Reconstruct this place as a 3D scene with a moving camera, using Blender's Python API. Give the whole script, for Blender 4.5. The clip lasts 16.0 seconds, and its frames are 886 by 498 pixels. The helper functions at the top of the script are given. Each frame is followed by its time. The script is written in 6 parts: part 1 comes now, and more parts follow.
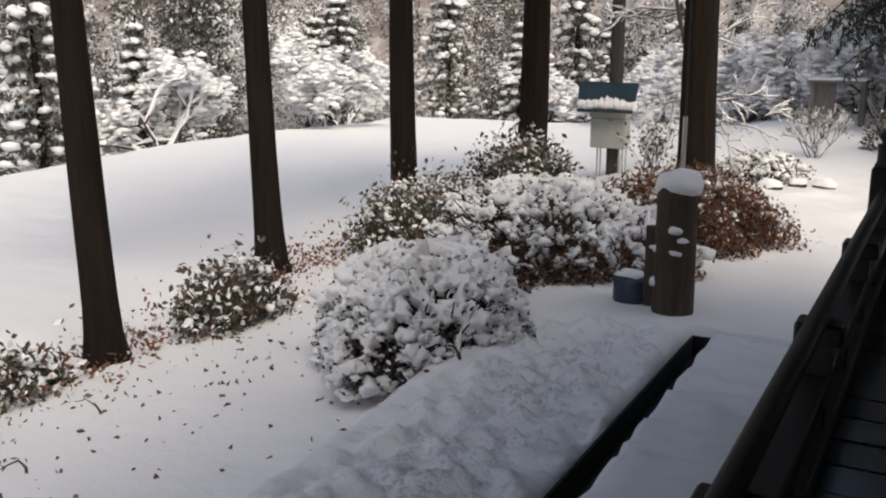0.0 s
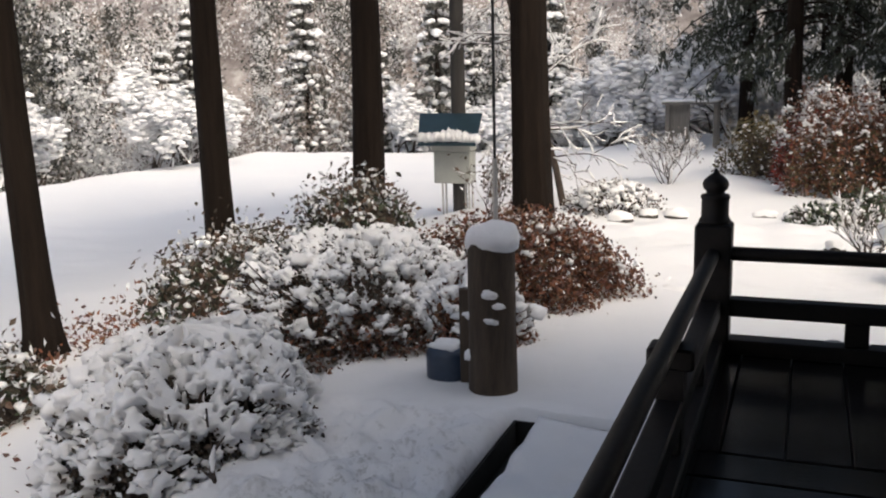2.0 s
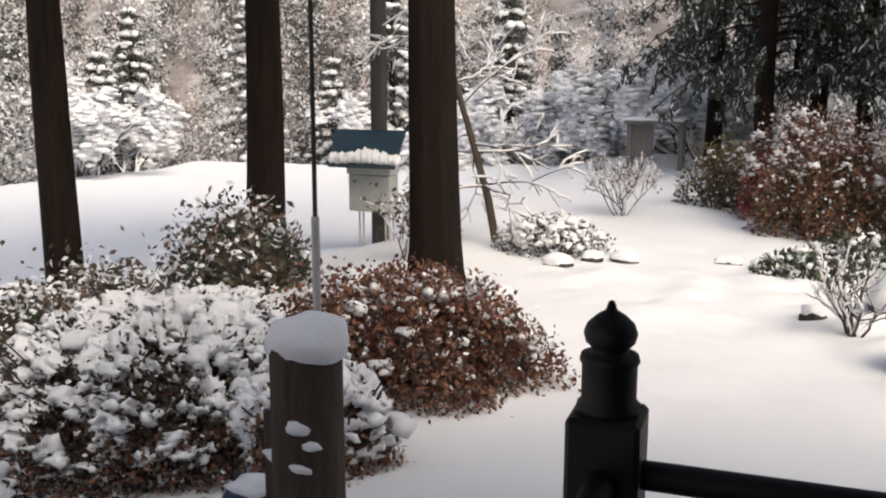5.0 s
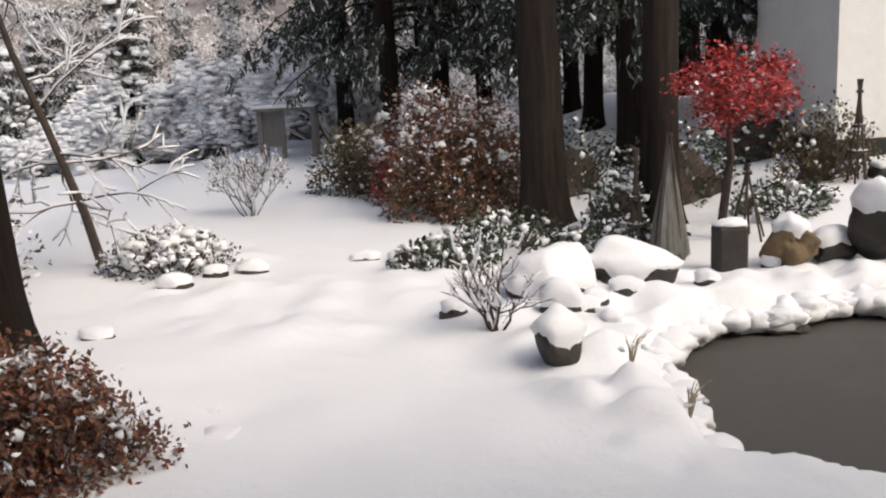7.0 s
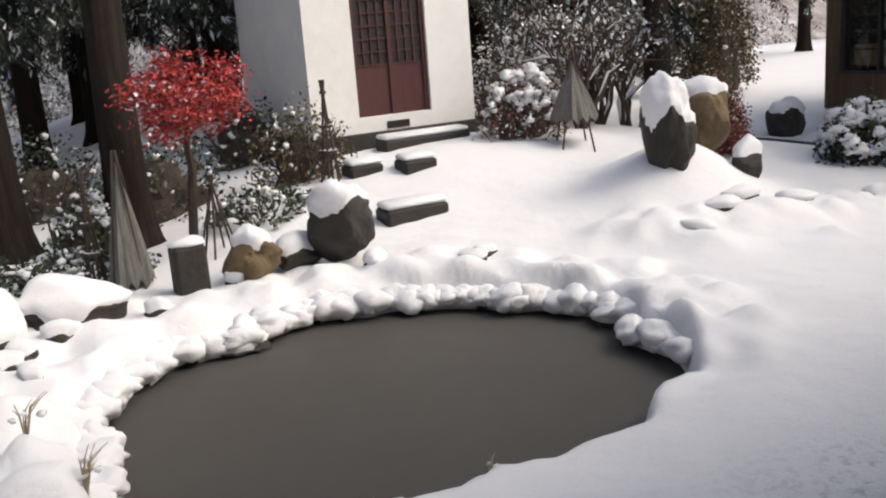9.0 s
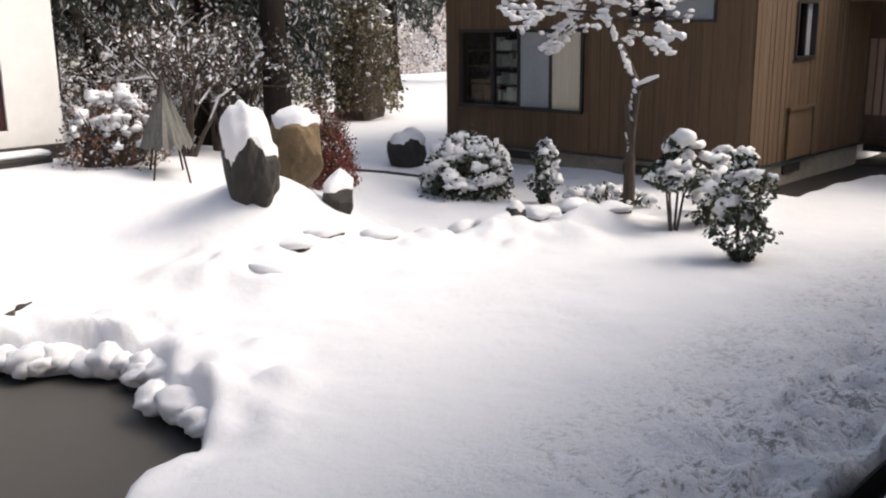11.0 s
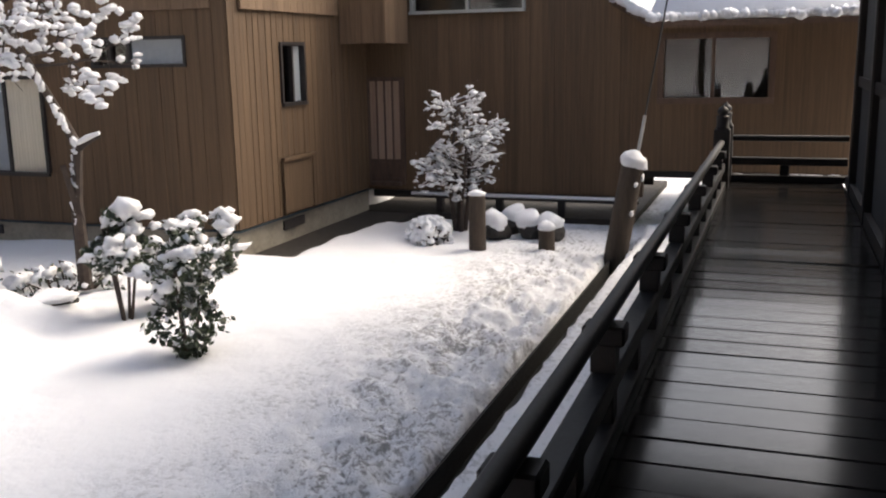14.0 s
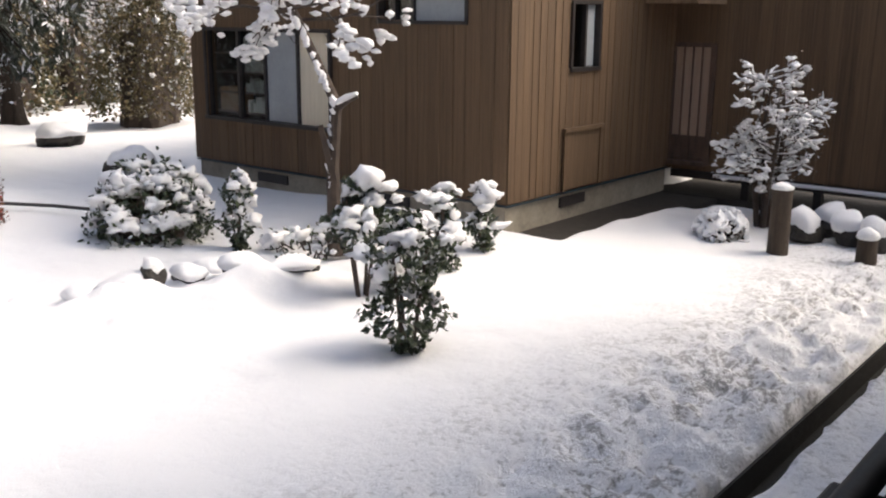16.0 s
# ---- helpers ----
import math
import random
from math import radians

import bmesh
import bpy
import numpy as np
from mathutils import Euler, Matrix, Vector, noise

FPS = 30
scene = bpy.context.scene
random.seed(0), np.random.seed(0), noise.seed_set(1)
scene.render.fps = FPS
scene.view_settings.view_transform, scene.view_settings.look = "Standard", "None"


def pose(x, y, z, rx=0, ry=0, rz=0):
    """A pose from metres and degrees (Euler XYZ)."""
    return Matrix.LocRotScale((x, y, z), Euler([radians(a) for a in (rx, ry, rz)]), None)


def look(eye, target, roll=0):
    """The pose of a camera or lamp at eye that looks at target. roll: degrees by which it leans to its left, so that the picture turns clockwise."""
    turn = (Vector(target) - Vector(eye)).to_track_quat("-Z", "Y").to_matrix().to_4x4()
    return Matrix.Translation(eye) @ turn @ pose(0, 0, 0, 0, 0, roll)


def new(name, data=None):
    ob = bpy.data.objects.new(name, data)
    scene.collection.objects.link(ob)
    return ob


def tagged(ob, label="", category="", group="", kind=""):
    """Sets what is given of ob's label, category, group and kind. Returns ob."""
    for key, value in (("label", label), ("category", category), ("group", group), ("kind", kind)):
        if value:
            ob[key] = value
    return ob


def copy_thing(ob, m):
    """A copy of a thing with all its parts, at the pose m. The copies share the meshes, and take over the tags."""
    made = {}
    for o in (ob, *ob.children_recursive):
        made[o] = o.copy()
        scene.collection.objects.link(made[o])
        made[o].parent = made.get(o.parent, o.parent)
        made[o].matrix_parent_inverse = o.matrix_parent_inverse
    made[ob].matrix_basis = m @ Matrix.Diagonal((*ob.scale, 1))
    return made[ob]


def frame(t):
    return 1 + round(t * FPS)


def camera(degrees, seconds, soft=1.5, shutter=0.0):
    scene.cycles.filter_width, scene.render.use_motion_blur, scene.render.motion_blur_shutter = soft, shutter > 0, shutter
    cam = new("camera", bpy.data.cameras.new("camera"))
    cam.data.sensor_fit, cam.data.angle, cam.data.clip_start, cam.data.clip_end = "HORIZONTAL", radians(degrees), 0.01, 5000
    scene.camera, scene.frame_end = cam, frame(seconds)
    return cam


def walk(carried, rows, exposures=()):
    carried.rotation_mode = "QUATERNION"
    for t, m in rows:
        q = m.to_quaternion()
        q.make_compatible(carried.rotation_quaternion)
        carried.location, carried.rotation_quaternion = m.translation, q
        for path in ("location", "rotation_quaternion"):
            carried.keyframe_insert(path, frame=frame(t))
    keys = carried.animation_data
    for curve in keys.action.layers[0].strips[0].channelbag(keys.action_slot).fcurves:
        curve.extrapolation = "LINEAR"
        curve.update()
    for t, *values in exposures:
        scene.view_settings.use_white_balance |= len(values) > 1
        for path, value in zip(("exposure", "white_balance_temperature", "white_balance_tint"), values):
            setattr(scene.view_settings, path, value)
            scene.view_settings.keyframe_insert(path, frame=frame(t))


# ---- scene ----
cam = camera(50.2, 16.0, 2.1)
METRES, EYE, TILT, LEAN, TURN = 13.3, 1.5, 0.0, 0.0, 28.4
ROWS = [
    (0.0, 0.0, 0.0, 0.0, 0.01, -12.79, -0.05),
    (0.5, 0.0218, 0.0246, 0.0014, -2.2, -11.8, 0.43),
    (1.0, 0.0352, 0.0564, 0.0003, -5.18, -11.52, 0.44),
    (1.5, 0.051, 0.0846, -0.0007, -7.56, -11.37, 0.82),
    (2.0, 0.0673, 0.1138, 0.0005, -7.43, -11.18, 1.43),
    (2.5, 0.0834, 0.1486, 0.0002, -8.25, -11.15, 0.67),
    (3.0, 0.1057, 0.1755, 0.0002, -7.0, -10.78, 0.63),
    (3.5, 0.123, 0.2035, -0.0007, -7.05, -10.92, -0.34),
    (6.0, 0.1842, 0.3554, -0.001, -14.23, -10.57, 2.44),
    (6.5, 0.2028, 0.3799, -0.0027, -21.73, -11.56, 2.77),
    (7.0, 0.2255, 0.3889, -0.0016, -30.32, -11.98, 2.88),
    (7.5, 0.2505, 0.388, -0.0004, -34.29, -11.92, 3.44),
    (8.0, 0.2791, 0.3905, -0.0024, -42.84, -14.77, 1.49),
    (8.5, 0.3062, 0.3823, -0.0006, -50.74, -14.22, 3.08),
    (11.0, 0.4382, 0.3035, -0.0001, -74.41, -13.46, 0.65),
    (11.5, 0.4659, 0.2894, 0.0016, -80.62, -13.54, 0.91),
    (12.0, 0.4917, 0.27, 0.0011, -84.54, -12.74, 1.29),
    (12.5, 0.5181, 0.2502, 0.0003, -88.83, -12.41, 0.72),
    (13.0, 0.5444, 0.2303, 0.0029, -94.44, -13.18, -0.03),
    (13.5, 0.5703, 0.2111, 0.0027, -96.18, -11.05, 0.72),
    (14.0, 0.5957, 0.1962, 0.0022, -98.96, -11.48, 1.04),
    (14.5, 0.6243, 0.1831, 0.0033, -100.13, -12.25, 0.31),
    (15.0, 0.6487, 0.1689, 0.0033, -94.21, -10.91, 1.39),
    (15.5, 0.672, 0.1592, 0.0025, -86.55, -11.43, 0.6),
    (16.0, 0.6985, 0.1502, 0.0039, -79.06, -13.78, -0.45),
]
EXPOSURES = [(0, 0.30, 6200, 6), (1.5, 0.45, 6200, 6), (3.5, 0.55, 6200, 6), (6, 0.40, 6150, 7), (7, 0.30, 6000, 7), (8.5, 0.28, 5950, 7), (11, 0.72, 6000, 8), (12, 0.84, 6050, 8), (12.5, 0.95, 6100, 8), (14.5, 1.12, 6150, 8), (16, 1.08, 6100, 8)]
walk(cam, [(t, pose(0, 0, EYE, TILT, LEAN, TURN) @ pose(METRES * x, METRES * y, METRES * z, 90 + pitch, roll, yaw)) for t, x, y, z, yaw, pitch, roll in ROWS],
     EXPOSURES)

# ---- light ----
world = bpy.data.worlds.new("winter_sky")
scene.world = world
world.use_nodes = True
wn = world.node_tree.nodes
sky = wn.new("ShaderNodeTexSky")
sky.sky_type = "NISHITA"
sky.sun_disc = False
SUN_EL, SUN_AZ = radians(47), radians(130)   # veiled sun behind the temple
sky.sun_elevation, sky.sun_rotation = SUN_EL, SUN_AZ
sky.air_density, sky.dust_density, sky.ozone_density = 1.0, 9.0, 0.0
world.node_tree.links.new(sky.outputs[0], wn["Background"].inputs[0])
wn["Background"].inputs[1].default_value = 0.15
sun_data = bpy.data.lights.new("sun", "SUN")
sun_data.energy, sun_data.angle, sun_data.color = 0.14, radians(45), (1.0, 0.96, 0.91)
sun = new("sun", sun_data)
sun.matrix_world = look((math.sin(SUN_AZ) * 60 * math.cos(SUN_EL), math.cos(SUN_AZ) * 60 * math.cos(SUN_EL), 60 * math.sin(SUN_EL)), (0, 0, 0))


# ---- noise and mesh building ----
TABLE = np.random.RandomState(7).rand(128, 128)


def vnoise(x, y):
    """Smooth lattice noise of two coordinates, 0 to 1."""
    x, y = np.asarray(x, float), np.asarray(y, float)
    i, j = np.floor(x).astype(int), np.floor(y).astype(int)
    u, v = x - i, y - j
    u, v = u * u * (3 - 2 * u), v * v * (3 - 2 * v)
    g = lambda a, b: TABLE[a % 128, b % 128]
    return (g(i, j) * (1 - u) + g(i + 1, j) * u) * (1 - v) + (g(i, j + 1) * (1 - u) + g(i + 1, j + 1) * u) * v


def vnoise3(p, f, o=0.0):
    """Smooth lattice noise over space, 0 to 1; f: metres from lump to lump."""
    q = np.asarray(p, float) / f + o
    i = np.floor(q).astype(int)
    w = q - i
    w = w * w * (3 - 2 * w)
    out = 0
    for dx in (0, 1):
        for dy in (0, 1):
            for dz in (0, 1):
                g = TABLE[(i[..., 0] + dx + 37 * (i[..., 2] + dz)) % 128, (i[..., 1] + dy + 59 * (i[..., 2] + dz)) % 128]
                out = out + g * (w[..., 0] if dx else 1 - w[..., 0]) * (w[..., 1] if dy else 1 - w[..., 1]) * (w[..., 2] if dz else 1 - w[..., 2])
    return out


def step(a, b, x):
    s = np.clip((np.asarray(x, float) - a) / (b - a), 0, 1)
    return s * s * (3 - 2 * s)


def ico(level):
    bm = bmesh.new()
    bmesh.ops.create_icosphere(bm, subdivisions=level, radius=1)
    v = np.array([p.co[:] for p in bm.verts])
    f = np.array([[q.index for q in g.verts] for g in bm.faces])
    bm.free()
    return v, f


ICO = {k: ico(k) for k in (1, 2, 3, 4)}


class Shape:
    """Gathers vertices, faces and material slots of one mesh."""

    def __init__(self):
        self.v, self.f, self.n = [], [], 0

    def add(self, v, f, m=0):
        v, f = np.asarray(v, float), np.asarray(f, int)
        self.v.append(v)
        self.f.append((f + self.n, m))
        self.n += len(v)
        return self

    def box(self, x0, x1, y0, y1, z0, z1, m=0, bevel=0.0):
        if bevel:
            return self.bevelled(x0, x1, y0, y1, z0, z1, bevel, m)
        v = [(x, y, z) for z in (z0, z1) for x, y in ((x0, y0), (x1, y0), (x1, y1), (x0, y1))]
        f = [(3, 2, 1, 0), (4, 5, 6, 7), (0, 1, 5, 4), (1, 2, 6, 5), (2, 3, 7, 6), (3, 0, 4, 7)]
        return self.add(v, f, m)

    def bevelled(self, x0, x1, y0, y1, z0, z1, b, m=0):
        """A box with its edges cut off."""
        bm = bmesh.new()
        bmesh.ops.create_cube(bm, size=1, matrix=Matrix.LocRotScale(((x0 + x1) / 2, (y0 + y1) / 2, (z0 + z1) / 2), None, (x1 - x0, y1 - y0, z1 - z0)))
        bmesh.ops.bevel(bm, geom=bm.edges[:], offset=b, segments=1, affect="EDGES")
        bmesh.ops.triangulate(bm, faces=bm.faces[:])
        bm.verts.index_update()
        v = [p.co[:] for p in bm.verts]
        f = [[q.index for q in g.verts] for g in bm.faces]
        bm.free()
        return self.add(v, f, m)

    def tube(self, pts, radii, n=8, m=0, caps=True):
        pts = np.asarray(pts, float)
        radii = np.broadcast_to(np.asarray(radii, float), (len(pts),))
        d = np.gradient(pts, axis=0)
        d /= np.linalg.norm(d, axis=1)[:, None] + 1e-9
        ref = np.array([0, 0, 1.0]) if abs(d[0][2]) < 0.9 else np.array([1.0, 0, 0])
        u = np.cross(d, ref)
        u /= np.linalg.norm(u, axis=1)[:, None] + 1e-9
        w = np.cross(d, u)
        a = np.linspace(0, 2 * np.pi, n, endpoint=False)
        ring = pts[:, None] + radii[:, None, None] * (np.cos(a)[None, :, None] * u[:, None] + np.sin(a)[None, :, None] * w[:, None])
        k = len(pts)
        v = ring.reshape(-1, 3)
        f = [(i * n + j, i * n + (j + 1) % n, (i + 1) * n + (j + 1) % n, (i + 1) * n + j) for i in range(k - 1) for j in range(n)]
        self.add(v, f, m)
        if caps:
            for end, flip in ((0, 1), (k - 1, -1)):
                c = np.vstack([ring[end], pts[end]])
                t = [(j, (j + 1) % n, n)[::flip] for j in range(n)]
                self.add(c, t, m)
        return self

    def lathe(self, profile, n=16, m=0, at=(0, 0, 0)):
        """A turned shape from (radius, height) pairs."""
        a = np.linspace(0, 2 * np.pi, n, endpoint=False)
        v = [(at[0] + r * math.cos(t), at[1] + r * math.sin(t), at[2] + z) for r, z in profile for t in a]
        f = [(i * n + j, i * n + (j + 1) % n, (i + 1) * n + (j + 1) % n, (i + 1) * n + j) for i in range(len(profile) - 1) for j in range(n)]
        return self.add(v, f, m)

    def blob(self, c, r, seed=0, amp=0.25, level=2, freq=1.6, m=0, flat=None, angular=0.0):
        """A lumpy ellipsoid; flat cuts it off below that share of its height; angular makes it stone-like."""
        v, f = ICO[level]
        s = seed * 7.31
        k = 1 + amp * (vnoise(v[:, 0] * freq + s, v[:, 1] * freq + v[:, 2] * 1.7 + s * 0.6) - 0.5) * 2
        k = k + amp * 0.4 * (vnoise(v[:, 2] * freq * 3 + s, v[:, 0] * freq * 3 - v[:, 1] * 2 + s) - 0.5) * 2
        w = v * k[:, None]
        if angular:
            rs = np.random.RandomState(int(seed) + 11)
            for _ in range(7):
                d = rs.normal(size=3)
                d /= np.linalg.norm(d)
                over = np.maximum(w @ d - rs.uniform(0.55, 0.85), 0)
                w = w - over[:, None] * d * angular
        if flat is not None:
            w[:, 2] = np.maximum(w[:, 2], flat)
        return self.add(w * np.asarray(r) + np.asarray(c), f, m)

    def blobs(self, cs, rs, seed=0, amp=0.3, level=1, m=0, freq=1.6):
        for i, (c, r) in enumerate(zip(cs, rs)):
            self.blob(c, r, seed + i * 0.37, amp, level, freq, m=m)
        return self

    def leaves(self, c, size, rs, tilt=None, m=0, ratio=0.5):
        """Loose folded leaves (two triangles each) at the points c, turned by chance; tilt bends their way towards a direction."""
        c = np.asarray(c, float)
        k = len(c)
        size = np.broadcast_to(np.asarray(size, float), (k,))[:, None]
        d = rs.normal(size=(k, 3))
        if tilt is not None:
            d = d * 0.5 + np.asarray(tilt)
        d /= np.linalg.norm(d, axis=1)[:, None]
        s = np.cross(d, rs.normal(size=(k, 3)))
        s /= np.linalg.norm(s, axis=1)[:, None] + 1e-9
        nrm = np.cross(d, s)
        a, b = c - d * size * 0.5, c + d * size * 0.5
        l, r = c + s * size * ratio * 0.5 + nrm * size * 0.1, c - s * size * ratio * 0.5 + nrm * size * 0.1
        v = np.stack([a, l, b, r], 1).reshape(-1, 3)
        i = np.arange(k)[:, None] * 4
        return self.add(v, np.vstack([i + [0, 1, 2], i + [0, 2, 3]]), m)

    def mesh(self, name, mats, smooth=False):
        me = bpy.data.meshes.new(name)
        v = np.vstack(self.v)
        loops = np.concatenate([f.ravel() for f, _ in self.f])
        total = np.concatenate([np.full(len(f), f.shape[1]) for f, _ in self.f])
        slot = np.concatenate([np.full(len(f), m) for f, m in self.f])
        me.vertices.add(len(v))
        me.vertices.foreach_set("co", v.ravel())
        me.loops.add(len(loops))
        me.loops.foreach_set("vertex_index", loops.astype(np.int32))
        me.polygons.add(len(total))
        me.polygons.foreach_set("loop_start", np.concatenate([[0], np.cumsum(total)[:-1]]).astype(np.int32))
        me.polygons.foreach_set("material_index", slot.astype(np.int32))
        me.polygons.foreach_set("use_smooth", np.full(len(total), smooth))
        for one in mats if isinstance(mats, (list, tuple)) else [mats]:
            me.materials.append(one)
        me.update(calc_edges=True)
        me.validate()
        return me


def part(name, shape, mats, parent=None, label="", smooth=False):
    ob = new(name, shape.mesh(name, mats, smooth))
    if parent is not None:
        ob.parent = parent
    if label:
        tagged(ob, label)
    return ob


def shared(name, me, parent, m):
    """One more object on a mesh that it shares with its like."""
    ob = new(name, me)
    ob.parent = parent
    ob.matrix_basis = m
    return ob


def thing(name, label, category, at=(0, 0, 0), group="", kind="", turn=0):
    ob = new(name)
    ob.matrix_basis = pose(*at, 0, 0, turn)
    ob.empty_display_size = 0.2
    return tagged(ob, label, category, group, kind)


def solid(name, shape, mats, label, category="", kind="", smooth=False, group=""):
    return tagged(part(name, shape, mats, None, "", smooth), label, category, group, kind)


# ---- materials ----
def node_mat(name):
    m = bpy.data.materials.new(name)
    m.use_nodes = True
    return m, m.node_tree.nodes, m.node_tree.links, m.node_tree.nodes["Principled BSDF"]


def noise_node(N, L, vec, scale, detail=4, rough=0.6):
    n = N.new("ShaderNodeTexNoise")
    n.inputs["Scale"].default_value, n.inputs["Detail"].default_value, n.inputs["Roughness"].default_value = scale, detail, rough
    L.new(vec, n.inputs["Vector"])
    return n.outputs["Fac"]


def math_node(N, L, op, a, b=None, c=None, clamp=False):
    n = N.new("ShaderNodeMath")
    n.operation, n.use_clamp = op, clamp
    for i, v in enumerate((a, b, c)):
        if v is None:
            continue
        if isinstance(v, (int, float)):
            n.inputs[i].default_value = v
        else:
            L.new(v, n.inputs[i])
    return n.outputs[0]


def ramp_node(N, L, fac, stops):
    r = N.new("ShaderNodeValToRGB")
    while len(r.color_ramp.elements) < len(stops):
        r.color_ramp.elements.new(0.5)
    for e, (p, c) in zip(r.color_ramp.elements, stops):
        e.position, e.color = p, (*c, 1)
    L.new(fac, r.inputs[0])
    return r.outputs[0]


def mix_node(N, L, fac, a, b):
    x = N.new("ShaderNodeMix")
    x.data_type = "RGBA"
    for i, v in ((0, fac), (6, a), (7, b)):
        if isinstance(v, (int, float)):
            x.inputs[i].default_value = v
        elif isinstance(v, tuple):
            x.inputs[i].default_value = (*v, 1)
        else:
            L.new(v, x.inputs[i])
    return x.outputs[2]


def bump_node(N, L, height, strength, dist, p):
    b = N.new("ShaderNodeBump")
    b.inputs["Strength"].default_value, b.inputs["Distance"].default_value = strength, dist
    L.new(height, b.inputs["Height"])
    L.new(b.outputs[0], p.inputs["Normal"])


def surface(name, dark, light, scale=6.0, rough=0.8, bump=0.4, dist=0.01, stretch=(1, 1, 1), fine=5.0, pieces=0.0, islands=0.0, top_snow=None, spec=0.5, wet=0.0):
    """A surface of two tones at two scales; pieces: how far whole pieces differ; top_snow: how much snow lies on what faces up."""
    m, N, L, p = node_mat(name)
    geo = N.new("ShaderNodeNewGeometry")
    mp = N.new("ShaderNodeMapping")
    mp.inputs["Scale"].default_value = stretch
    L.new(geo.outputs["Position"], mp.inputs[0])
    vec = mp.outputs[0]
    big = noise_node(N, L, vec, scale)
    small = noise_node(N, L, vec, scale * fine, 6, 0.7)
    fac = math_node(N, L, "ADD", math_node(N, L, "MULTIPLY", big, 0.55), math_node(N, L, "MULTIPLY", small, 0.45))
    if pieces:
        info = N.new("ShaderNodeObjectInfo")
        fac = math_node(N, L, "ADD", fac, math_node(N, L, "MULTIPLY", math_node(N, L, "SUBTRACT", info.outputs["Random"], 0.5), pieces))
    if islands:
        fac = math_node(N, L, "ADD", fac, math_node(N, L, "MULTIPLY", math_node(N, L, "SUBTRACT", geo.outputs["Random Per Island"], 0.5), islands))
    col = ramp_node(N, L, fac, [(0.28, dark), (0.72, light)])
    rgh = math_node(N, L, "MULTIPLY_ADD", small, 0.25, rough - 0.12, clamp=True)
    if wet:
        rgh = math_node(N, L, "MULTIPLY_ADD", math_node(N, L, "ADD", big, small), wet, rough - wet, clamp=True)
    if top_snow is not None:
        sep = N.new("ShaderNodeSeparateXYZ")
        L.new(geo.outputs["Normal"], sep.inputs[0])
        up = math_node(N, L, "ADD", sep.outputs[2], math_node(N, L, "MULTIPLY", math_node(N, L, "SUBTRACT", big, 0.5), 1.6))
        k = math_node(N, L, "MULTIPLY", math_node(N, L, "SUBTRACT", up, 1 - top_snow), 5.0, clamp=True)
        col = mix_node(N, L, k, col, (0.82, 0.84, 0.87))
        rgh = math_node(N, L, "MAXIMUM", rgh, math_node(N, L, "MULTIPLY", k, 0.8))
    L.new(col, p.inputs["Base Color"])
    L.new(rgh, p.inputs["Roughness"])
    p.inputs["Specular IOR Level"].default_value = spec
    if bump:
        bump_node(N, L, fac, bump, dist, p)
    return m


def leaf_mat(name, tones, snow=0.0, rough=0.55):
    """Leaves whose tone changes from leaf to leaf, with snow on a share of them."""
    m, N, L, p = node_mat(name)
    geo = N.new("ShaderNodeNewGeometry")
    r = geo.outputs["Random Per Island"]
    stops = [(i / max(1, len(tones) - 1) * (1 - snow), c) for i, c in enumerate(tones)]
    if snow:
        stops += [(min(0.99, 1 - snow + 0.02), (0.80, 0.82, 0.85))]
    col = ramp_node(N, L, r, stops)
    nz = noise_node(N, L, geo.outputs["Position"], 25)
    col = mix_node(N, L, math_node(N, L, "MULTIPLY", nz, 0.25), col, (0.05, 0.04, 0.03))
    L.new(col, p.inputs["Base Color"])
    p.inputs["Roughness"].default_value = rough
    return m


